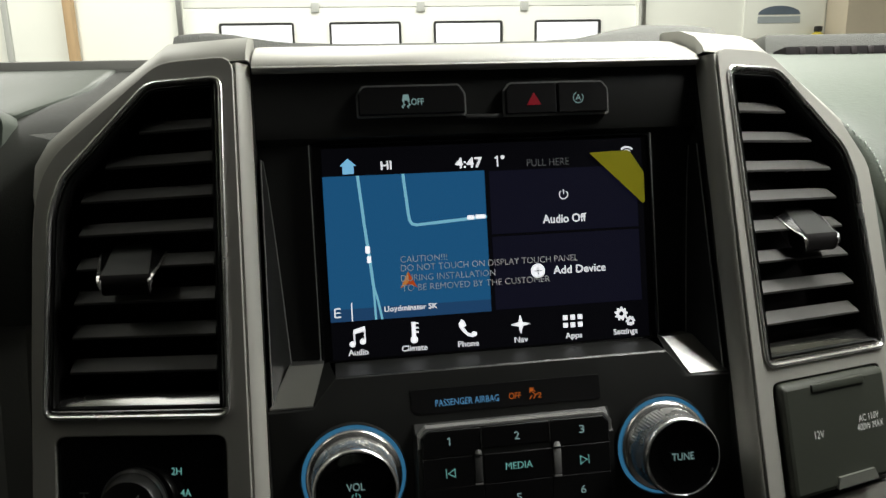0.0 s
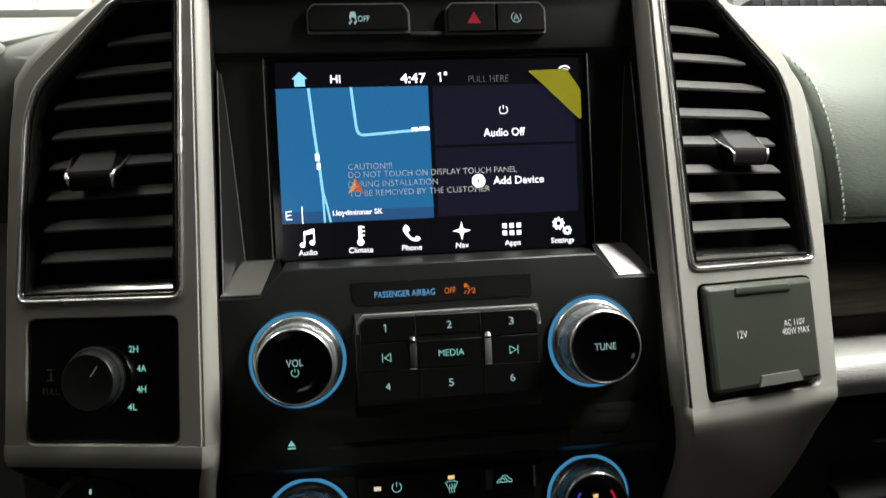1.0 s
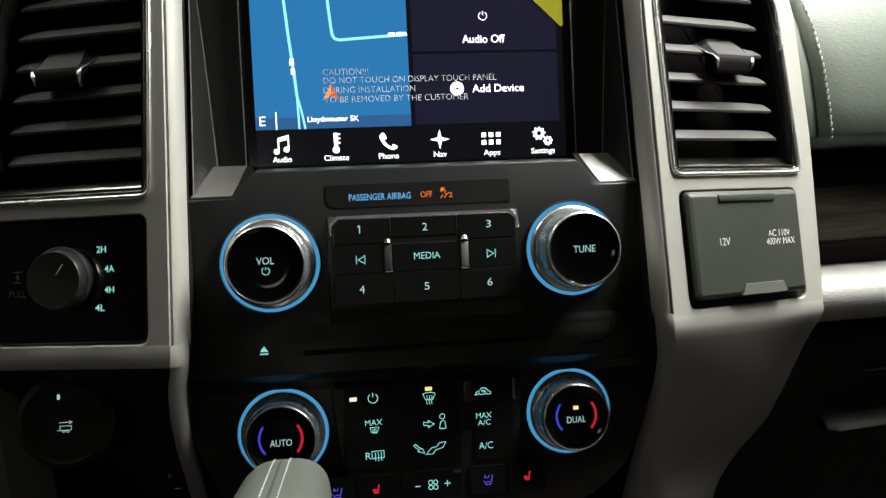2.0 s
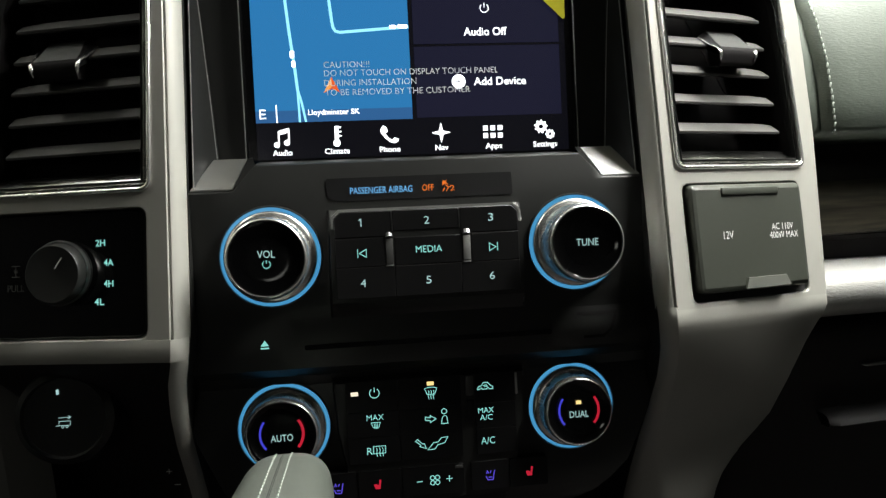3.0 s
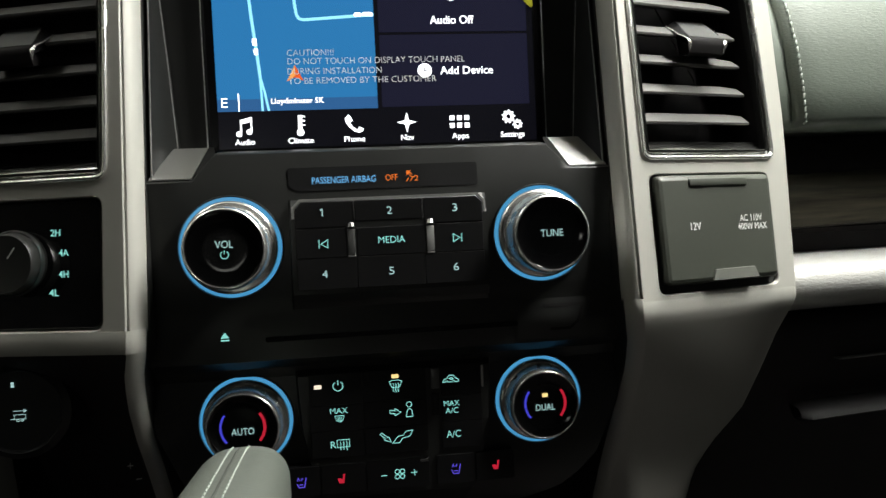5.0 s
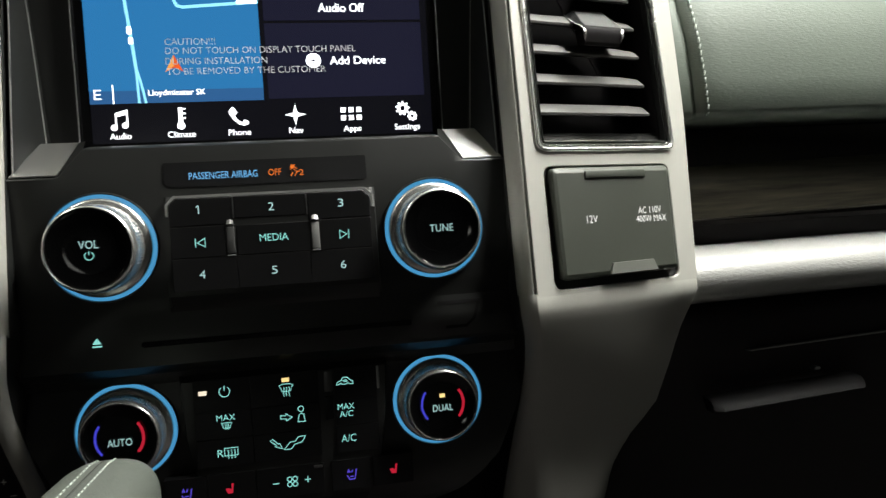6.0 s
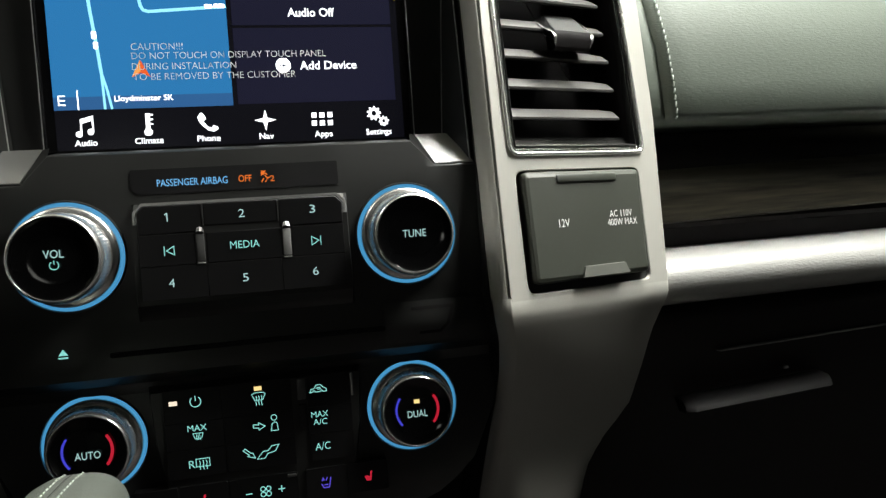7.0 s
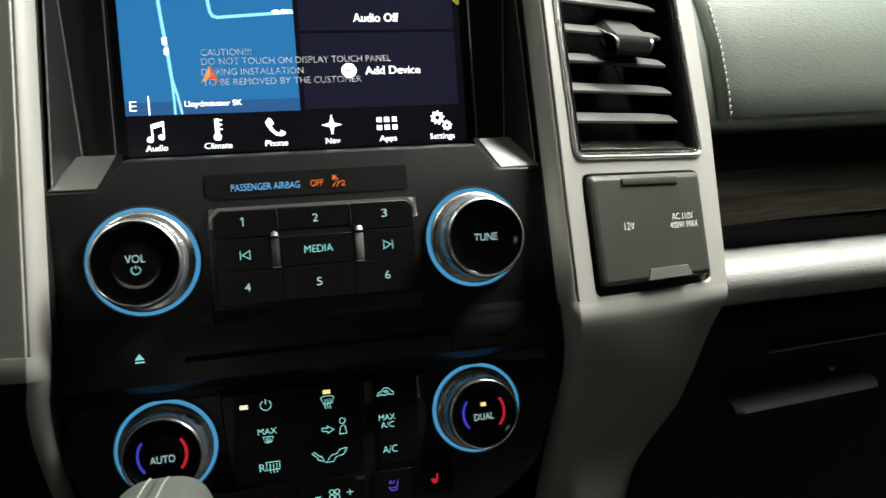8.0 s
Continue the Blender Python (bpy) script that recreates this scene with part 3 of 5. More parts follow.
cols = [-1, -0.9, -0.784, -0.74, -0.692, -0.6, -0.46, -0.406, -0.396, -0.2, 0, 0.2, 0.396, 0.406, 0.46, 0.6, 0.692, 0.74, 0.784, 0.9, 1]
rows = []
for z in (-0.158, -0.153, -0.148, -0.14, -0.13, -0.115, -0.10, -0.085, -0.075, -0.072, -0.069, -0.066, -0.063, -0.060, -0.054, -0.048, -0.04, -0.034, -0.0315, -0.0295, -0.026, -0.015, 0.0, 0.012, 0.022):
    rows.append([(c * half_width(z), profile(z) + 0.003 * abs(c) ** 6 - (0.0093 * min(1, max(0, (z + 0.033) / 0.010)) if abs(c) < 0.40 and -0.033 < z < 0.014 else 0.0055 if abs(c) < 0.40 and -0.142 < z < -0.0700 else 0.0), z) for c in cols])
rows.append([(c * 0.125, profile(0.033), min(0.033, ledge_z(c * 0.125) - 0.0015)) for c in cols])
rows.append([(c * 0.125, profile(ledge_z(c * 0.125)) + 0.0002, ledge_z(c * 0.125) - 0.0008) for c in cols])
rows.append([(c * 0.125, profile(ledge_z(c * 0.125)) + 0.0012, ledge_z(c * 0.125)) for c in cols])
part("lower_fascia", loft(rows), BLACK, panel, smooth=25)
# ledge under the screen and the silver corner wedges
rows = []
for k in range(21):
    x = -0.0865 + 0.173 * k / 20
    rows.append([(x, -0.0213, 0.0475), (x, -0.012, 0.0492), (x, 0.004, 0.0512)])
part("screen_ledge", loft(rows), BLACK, panel)
for side in (-1, 1):
    rows = [[(side * (0.0982 + 0.0208 * t), -0.0256, 0.0345), (side * (0.0982 + 0.0208 * t), -0.0254, 0.0352), (side * (0.0922 + 0.0175 * t), -0.0075, 0.0522), (side * (0.0922 + 0.0175 * t), 0.0040, 0.0526)] for t in (0, 0.5, 1)]
    part("corner_wedge", thick(loft(rows), 0.002), WEDGE, panel, "satin silver corner wedge below the screen", smooth=20)
    part("wedge_end", loft([[(side * 0.0866, -0.0212, 0.0474), (side * 0.0895, -0.0060, 0.0528)], [(side * 0.0981, -0.0252, 0.0346), (side * 0.0921, -0.0075, 0.0521)]]), SIDEGREY, panel, "dark sloping end beside the wedge")
    # sloping side wall of the recess
    rows = []
    for t in (0, 0.15, 0.35, 0.6, 0.85, 1.0):
        z = 0.0355 + 0.122 * t
        front, inner = 0.1182, 0.1172 - 0.0085 * (1 - t) ** 0.8
        rows.append([(side * 0.1195, face(0.122, z) + 0.03, z), (side * front, -0.024 + 0.018 * t, z), (side * (front - 0.0008), -0.0248 + 0.018 * t, z), (side * inner, -0.002 + 0.004 * t, z + 0.016 * (1 - t)), (side * inner, 0.006, z + 0.016 * (1 - t))])
    part("recess_side", loft(rows), SIDEGREY, panel, "dark grey sloping recess side")
    # crease highlights, drawn as thin pale strips
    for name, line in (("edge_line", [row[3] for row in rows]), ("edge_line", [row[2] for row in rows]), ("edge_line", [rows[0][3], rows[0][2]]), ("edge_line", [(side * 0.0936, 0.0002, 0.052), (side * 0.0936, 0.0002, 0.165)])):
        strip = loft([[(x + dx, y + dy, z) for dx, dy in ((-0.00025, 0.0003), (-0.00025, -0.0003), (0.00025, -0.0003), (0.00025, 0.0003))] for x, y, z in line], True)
        part(name, strip, EDGEGLINT, panel, "thin moulded edge, paled as a highlight")
# upper fascia and the black surround of the screen
rows = []
for z, y in ((0.03, 0.0045), (0.16, 0.0045), (0.1645, 0.0035), (0.168, -0.0015), (0.172, -0.0025), (0.2, -0.004), (0.2025, -0.003)):
    rows.append([(c * 0.1235, y, z) for c in (-1, -0.5, 0, 0.5, 1)])
part("upper_fascia", loft(rows), BLACK, panel)


def key(name, outline, y0, y1, mat=BLACK, label="", warp=None, rim=0.0007):
    """A push button with a small chamfer all round."""
    bm = bmesh.new()
    loops = [(outline, y1), (outline, y0 + rim), (inset(outline, rim), y0)]
    rows = [[bm.verts.new((x, y, z)) for x, z in loop] for loop, y in loops]
    for a, b in zip(rows, rows[1:]):
        for i in range(len(a)):
            bm.faces.new((a[i - 1], a[i], b[i], b[i - 1]))
    bm.faces.new(rows[-1])
    return part(name, bm, mat, panel, label, warp)


KEY = material("key_black", (0.0078, 0.0076, 0.0080), 0.42, 0, 0.2, 900, 0.12, 60, 0.08, 2500, shine=0.2)
traction = key("button", rounded([(-0.067, 0.178), (-0.0115, 0.178), (-0.0115, 0.188), (-0.0145, 0.1925), (-0.064, 0.1925), (-0.067, 0.189)], 0.0012), -0.0075, 0.0, KEY, "black traction control button")
hazard = key("button", rounded([(0.0105, 0.1765), (0.0385, 0.1765), (0.0385, 0.1925), (0.0135, 0.1925), (0.0105, 0.189)], 0.0012), -0.0075, 0.0, KEY, "black hazard light button")
autostop = key("button", rounded([(0.0391, 0.1765), (0.067, 0.1765), (0.067, 0.189), (0.064, 0.1925), (0.0391, 0.1925)], 0.0012), -0.0075, 0.0, KEY, "black automatic stop button")
# bevel highlights of the buttons, painted as pale rims
part("button_rim", ring_frame(rounded([(-0.0680, 0.1772), (-0.0105, 0.1772), (-0.0105, 0.1885), (-0.0140, 0.1936), (-0.0645, 0.1936), (-0.068, 0.1895)], 0.0012), [(0, -0.002), (0, -0.0056), (0.0008, -0.0056), (0.0008, -0.002)]), EDGEGLINT, panel, "button edge, paled as a highlight")
part("button_rim", ring_frame(rounded([(0.0096, 0.1757), (0.0679, 0.1757), (0.0679, 0.1895), (0.0645, 0.1936), (0.0131, 0.1936), (0.0096, 0.1895)], 0.0012), [(0, -0.002), (0, -0.0056), (0.0008, -0.0056), (0.0008, -0.002)]), EDGEGLINT, panel, "button edge, paled as a highlight")
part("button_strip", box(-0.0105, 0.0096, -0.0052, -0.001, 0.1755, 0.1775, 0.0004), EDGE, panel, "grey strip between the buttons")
TILE = -0.0077
icon("traction_sign", PALE, traction, TILE, -0.0425, 0.1848, 0.0034, fills=[[(-0.5, 0.5), (-0.4, 1), (0.4, 1), (0.5, 0.5), (0.6, 0.1), (-0.6, 0.1)], [(-0.55, 0.1), (-0.25, 0.1), (-0.25, -0.2), (-0.55, -0.2)], [(0.25, 0.1), (0.55, 0.1), (0.55, -0.2), (0.25, -0.2)]],
     strokes=[[(-0.4, -0.3), (-0.2, -0.55), (-0.6, -0.8), (-0.4, -1.05)], [(0.4, -0.3), (0.6, -0.55), (0.2, -0.8), (0.4, -1.05)]], width=0.22)
words("legend", "OFF", PALE, traction, TILE, -0.0365, 0.1845, 0.0066, 0.0034, bold=0.01)
icon("hazard_sign", HAZARD, hazard, TILE, 0.0258, 0.184, 0.0040, fills=[[(-1, -0.75), (1, -0.75), (0, 0.9)]])
icon("autostop_sign", PALE, autostop, TILE, 0.0503, 0.1842, 0.0033, strokes=[circle(0, 0, 0.85, 14, 110, 400), [(-0.4, -0.45), (0, 0.5), (0.4, -0.45)], [(-0.25, -0.1), (0.25, -0.1)]], width=0.16)

# airbag indicator window
part("indicator_window", prism(rounded([(-0.047, 0.0265), (0.0475, 0.0265), (0.0475, 0.0385), (-0.0505, 0.0385), (-0.0505, 0.0295)], 0.001), -0.0275, -0.024), KEY, panel, "black indicator window",
     warp=lambda x, y, z: (x, profile(z) - 0.0004 if y < -0.026 else y, z))
TILE = -0.0276
words("legend", "PASSENGER AIRBAG", SKY, panel, TILE, -0.0222, 0.0317, 0.0325, 0.0035, bold=0.008)
words("legend", "OFF", AMBER, panel, TILE, 0.0023, 0.0319, 0.0062, 0.0034, bold=0.004)
icon("airbag_sign", AMBER, panel, TILE, 0.0128, 0.0323, 0.0032, fills=[circle(-0.6, 0.55, 0.32, 10)], strokes=[[(-0.8, 0.9), (0.1, 0.2)], [(-0.9, 0.1), (-0.2, 0.9)], [(-0.4, 0.2), (0.1, -0.3), (-0.3, -0.9)], [(0.1, -0.2), (0.5, -0.2)], [(-0.9, -0.9), (-0.5, -0.3)]], width=0.17)
words("legend", "2", AMBER, panel, TILE, 0.0152, 0.0312, 0.0022, 0.003)

# preset keys in three columns
PY = -0.0375
top_l = rounded([(-0.0474, 0.0072), (-0.0185, 0.0072), (-0.0185, 0.0204), (-0.0442, 0.0204), (-0.0474, 0.0172)], 0.0006)
top_m = rounded([(-0.0178, 0.0098), (0.0163, 0.0098), (0.0163, 0.0204), (-0.0178, 0.0204)], 0.0006)
top_r = rounded([(0.0170, 0.0072), (0.0474, 0.0072), (0.0474, 0.0172), (0.0442, 0.0204), (0.0170, 0.0204)], 0.0006)
preset = [key("preset_key", o, PY, -0.028, KEY, rim=0.0004) for o in (top_l, top_m, top_r)]
mid_l = key("preset_key", [(-0.0474, -0.0078), (-0.0224, -0.0078), (-0.0224, 0.0068), (-0.0474, 0.0068)], PY, -0.028, KEY, rim=0.0002)
mid_m = key("preset_key", rounded([(-0.0172, -0.0078), (0.0175, -0.0078), (0.0175, 0.0066), (-0.0172, 0.0066)], 0.0006), PY + 0.0001, -0.028, KEY, rim=0.0003)
mid_r = key("preset_key", [(0.0224, -0.0078), (0.0474, -0.0078), (0.0474, 0.0068), (0.0224, 0.0068)], PY, -0.028, KEY, rim=0.0002)
low = [key("preset_key", [(a, -0.0236), (b, -0.0236), (b, -0.0081), (a, -0.0081)], PY, -0.028, KEY, rim=0.0001) for a, b in ((-0.0474, -0.0178), (-0.0175, 0.0166), (0.0169, 0.0474))]
# left divider darker, right paler: light from the right in the colour
for x, mat in ((-0.0200, EDGE), (0.0200, EDGEGLINT)):
    divider = part("key_divider", box(x - 0.0019, x + 0.0019, PY - 0.0003, -0.028, -0.0068, 0.0060, 0.0004), mat, panel, "key divider, its highlight put into the colour")
    part("divider_top", loft([[(x - 0.0019, PY + 0.0002, 0.0066), (x - 0.0014, PY - 0.0010, 0.0072), (x, PY - 0.0015, 0.0074), (x + 0.0014, PY - 0.0010, 0.0072), (x + 0.0019, PY + 0.0002, 0.0066)], [(x - 0.0019, PY + 0.0006, 0.0080), (x - 0.0014, PY + 0.0001, 0.0092), (x, PY - 0.0002, 0.0096), (x + 0.0014, PY + 0.0001, 0.0092), (x + 0.0019, PY + 0.0006, 0.0080)]]), mat, divider, "rounded top, paled as a highlight")
    part("divider_foot", box(x - 0.0019, x + 0.0019, PY - 0.0004, -0.030, -0.0079, -0.0073, 0.0001), EDGEGLINT, divider, "thin lower edge, paled as a highlight")
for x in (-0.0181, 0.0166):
    part("key_seam", box(x - 0.0002, x + 0.0002, PY - 0.0002, -0.030, 0.0100, 0.0203), EDGE, panel, "thin seam between keys, paled as a highlight")
# edge along the key group, its highlight painted in as pale colour
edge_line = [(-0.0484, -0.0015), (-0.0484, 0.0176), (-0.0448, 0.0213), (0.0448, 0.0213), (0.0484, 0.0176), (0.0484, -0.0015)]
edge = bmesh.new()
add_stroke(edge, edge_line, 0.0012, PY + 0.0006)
part("key_edge", thick(edge, 0.006), EDGEGLINT, panel, "bevelled edge round the preset keys, paled as a highlight")
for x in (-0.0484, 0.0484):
    part("key_edge", box(x - 0.0006, x + 0.0006, PY + 0.0006, -0.030, -0.0090, -0.0022), EDGE, panel, "lower end of the key edge, darker as if less lit")
TILE = PY - 0.0004
for body_text, x, z, holder in (("1", -0.034, 0.0148, preset[0]), ("2", -0.0003, 0.0148, preset[1]), ("3", 0.033, 0.0148, preset[2]), ("4", -0.034, -0.0158, low[0]), ("5", -0.0006, -0.0158, low[1]), ("6", 0.0325, -0.0155, low[2])):
    if body_text == "1":
        icon("legend", PALE, holder, TILE, x, z, 0.0020, strokes=[[(-0.45, 0.55), (0.1, 0.98)], [(0.1, 1.0), (0.1, -1.0)]], width=0.3)
    else:
        words("legend", body_text, PALE, holder, TILE, x, z, 0.0027, 0.0041)
words("legend", "MEDIA", TEAL, mid_m, TILE, 0.0002, 0.0, 0.0136, 0.0037)
icon("previous_sign", TEAL, mid_l, TILE, -0.034, -0.0008, 0.0024, strokes=[[(-0.9, 0.9), (-0.9, -0.9)], [(0.9, 0.85), (0.9, -0.85), (-0.55, 0), True]], width=0.2)
icon("next_sign", TEAL, mid_r, TILE, 0.0338, -0.0008, 0.0024, strokes=[[(0.9, 0.9), (0.9, -0.9)], [(-0.9, 0.85), (-0.9, -0.85), (0.55, 0), True]], width=0.2)
icon("eject_sign", TEAL, panel, profile(-0.046) - 0.0004, -0.0862, -0.0458, 0.0025, fills=[[(-0.85, -0.3), (0.85, -0.3), (0, 0.9)], [(-0.85, -0.6), (0.85, -0.6), (0.85, -0.9), (-0.85, -0.9)]])
# disc slot with its outlined end
part("disc_slot", prism(rounded([(-0.066, -0.0500), (0.066, -0.0500), (0.066, -0.0475), (-0.066, -0.0475)], 0.001), -0.0262, -0.02), GLOSS, panel, "black disc slot")


def slot_y(x, z):
    """A soft swelling added at the end of the disc slot to catch a sheen."""
    u, v = (x - 0.066) / 0.050, (z + 0.0580) / 0.0220
    return profile(z) - 0.0003 - 0.0017 * math.sin(math.pi * min(1, max(0, u))) * math.sin(math.pi * min(1, max(0, v)))


swell = [[(x, slot_y(x, z), z) for x in [0.066 + 0.050 * i / 12 for i in range(13)]] for z in [-0.0580 + 0.0220 * j / 10 for j in range(11)]]
part("sheen_plate", loft(swell), BLACK, panel, "swelling added to catch a sheen at the disc slot's end", smooth=70)
slot_end = bmesh.new()
line = [(0.080, -0.0398), (0.088, -0.0398), (0.096, -0.0398), (0.1018, -0.0398), (0.1005, -0.0445), (0.0990, -0.0490), (0.0950, -0.0528), (0.089, -0.0528), (0.084, -0.0528)]
add_stroke(slot_end, line, 0.0016, 0.0)
part("slot_outline", slot_end, HOUSING, panel, "black outline at the disc slot", warp=lambda x, y, z: (x, slot_y(x, z) - 0.0003, z))

# climate keys
CY = -0.0118
for x0, x1 in ((-0.0465, -0.0185), (-0.0178, 0.0165), (0.0246, 0.0470)):
    for z0, z1 in ((-0.0882, -0.0715), (-0.1024, -0.0885), (-0.1170, -0.1027)):
        key("climate_key", [(x0, z0), (x1, z0), (x1, z1), (x0, z1)], CY, -0.005, KEY, rim=0.0001)
for x0, x1 in ((-0.0640, -0.0430), (-0.0420, -0.0185), (-0.0178, 0.0165), (0.0205, 0.0415), (0.0425, 0.0640)):
    key("climate_key", rounded([(x0, -0.137), (x1, -0.137), (x1, -0.1210), (x0, -0.1210)], 0.001), CY, -0.005, KEY, rim=0.0001)
for z0, z1, mat in ((-0.0835, -0.0725, EDGE), (-0.0985, -0.0860, KEY)):
    part("key_divider", box(0.0195, 0.0238, CY - 0.0008, -0.005, z0, z1, 0.0005), mat, panel, "grey divider beside the climate keys")
part("key_edge", box(0.0473, 0.0487, CY - 0.0004, -0.005, -0.0845, -0.0725, 0.0004), EDGEGLINT, panel, "bevelled edge beside the climate keys, paled as a highlight")
part("key_edge", box(0.0115, 0.0160, CY - 0.0004, -0.005, -0.1235, -0.1218, 0.0003), EDGE, panel)
TILE = CY - 0.0003
part("status_light", box(-0.0438, -0.0398, TILE - 0.0002, -0.005, -0.0792, -0.0770, 0.0001), LEDPALE, panel, "lit pale status light")
part("status_light", box(-0.0020, 0.0018, TILE - 0.0002, -0.005, -0.0762, -0.0741, 0.0001), LED, panel, "lit amber status light")
power = [circle(0, 0, 0.85, 16, 125, 415), [(0, 1.0), (0, 0.15)]]
icon("power_sign", TEAL, panel, TILE, -0.0310, -0.0782, 0.0031, strokes=power, width=0.18)
fan_heat = [[(-1, 0.75), (-0.5, 0.95), (0.5, 0.95), (1, 0.75), (0.6, -0.2), (-0.6, -0.2), True], [(-0.4, 0.5), (-0.3, 0.2), (-0.45, -0.5), (-0.35, -1)], [(0, 0.5), (0.1, 0.2), (-0.05, -0.5), (0.05, -1)], [(0.4, 0.5), (0.5, 0.2), (0.35, -0.5), (0.45, -1)]]
icon("defrost_sign", TEAL, panel, TILE, 0.0000, -0.0805, 0.0034, strokes=fan_heat, width=0.14)
icon("recirculation_sign", TEAL, panel, TILE, 0.0303, -0.0790, 0.0043, strokes=[[(-1, -0.35), (-0.85, 0.0), (-0.45, 0.1), (-0.2, 0.5), (0.35, 0.5), (0.7, 0.1), (1, -0.05), (1, -0.35), (0.6, -0.35), (0.4, -0.15), (0.2, -0.35), (-0.3, -0.35), (-0.5, -0.15), (-0.7, -0.35), True], [(-0.25, 0.1), (0.2, 0.2), (0.3, 0.0), (-0.1, -0.05)]], width=0.13)
words("legend", "MAX", TEAL, panel, TILE, -0.0312, -0.0915, 0.0094, 0.0033, bold=0.0)
icon("defrost_sign", TEAL, panel, TILE, -0.0310, -0.0957, 0.0027, strokes=[[(-0.9, 0.5), (0.9, 0.5), (0.6, -0.5), (-0.6, -0.5), True], [(-0.3, 0.3), (-0.25, -0.8)], [(0.0, 0.3), (0.05, -0.8)], [(0.3, 0.3), (0.35, -0.8)]], width=0.16)
icon("face_airflow_sign", TEAL, panel, TILE, 0.0030, -0.0945, 0.0045, strokes=[[(-1.5, 0.2), (-0.9, 0.1), (-0.9, 0.35), (-0.2, -0.1), (-0.9, -0.5), (-0.9, -0.25), (-1.5, -0.2), True], circle(0.85, 0.75, 0.32, 12) + [True], [(0.45, -0.75), (0.6, 0.05), (0.85, 0.25), (1.15, 0.1), (1.25, -0.75), True]], width=0.12)
words("legend", "MAX", TEAL, panel, TILE, 0.0303, -0.0922, 0.0088, 0.0033)
words("legend", "A/C", TEAL, panel, TILE, 0.0303, -0.0962, 0.0072, 0.0033)
words("legend", "R", TEAL, panel, TILE, -0.0350, -0.1098, 0.0030, 0.0041)
icon("rear_defrost_sign", TEAL, panel, TILE, -0.0297, -0.1100, 0.0033, strokes=[[(-1, 0.75), (1, 0.75), (1, -0.45), (-1, -0.45), True], [(-0.5, 0.5), (-0.4, 0.1), (-0.5, -0.4), (-0.4, -0.95)], [(0, 0.5), (0.1, 0.1), (0, -0.4), (0.1, -0.95)], [(0.5, 0.5), (0.6, 0.1), (0.5, -0.4), (0.6, -0.95)]], width=0.15)
icon("foot_airflow_sign", TEAL, panel, TILE, -0.0008, -0.1090, 0.0045, strokes=[[(-2.0, 0.55), (-1.35, 0.0), (-1.5, -0.15), (-0.7, -0.45), (-0.95, 0.2), (-1.12, 0.12), (-1.75, 0.75), True], [(-0.5, -0.6), (0.2, 0.2), (0.8, 0.25), (1.2, 0.75), (2.0, 0.8), (1.6, 0.1), (0.7, -0.1), (0.35, -0.6), True]], width=0.12)
words("legend", "A/C", TEAL, panel, TILE, 0.0307, -0.1092, 0.0078, 0.0041)
TILE2 = TILE
icon("minus_sign", TEAL, panel, TILE2, -0.0085, -0.1292, 0.0016, strokes=[[(-1, 0), (1, 0)]], width=0.4)
icon("plus_sign", TEAL, panel, TILE2, 0.0080, -0.1288, 0.0017, strokes=[[(-1, 0), (1, 0)], [(0, -1), (0, 1)]], width=0.36)
icon("fan_sign", TEAL, panel, TILE2, 0.0000, -0.1290, 0.0029, strokes=[circle(0.48 * sx, 0.48 * sz, 0.42, 10) + [True] for sx, sz in ((1, 1), (-1, 1), (-1, -1), (1, -1))], width=0.2)
seat = [[(-0.7, 0.1), (-0.35, -0.8), (0.5, -0.8), (0.75, 0.9), (0.4, 0.9), (0.25, -0.1), (-0.1, 0.15)]]
SEATBLUE = glowing("legend_violet", (0.10, 0.07, 0.62), 0.9)
for x, mat, kind_name in ((0.0310, SEATBLUE, "seat_cooling_sign"), (0.0533, HOT, "seat_heating_sign"), (-0.0318, HOT, "seat_heating_sign"), (-0.0530, SEATBLUE, "seat_cooling_sign")):
    if mat is HOT:
        icon(kind_name, mat, panel, TILE2, x, -0.1288, 0.0030, fills=seat)
    else:
        icon(kind_name, mat, panel, TILE2, x, -0.1290, 0.0030, strokes=[[(-0.8, -0.1), (-0.45, -0.85), (0.5, -0.85), (0.85, 0.9)], [(-0.35, -0.35), (0.35, -0.35)], [(-0.7, 0.35), (-0.5, 0.9), (-0.3, 0.35)], [(0.0, 0.35), (0.2, 0.9)]], width=0.24)


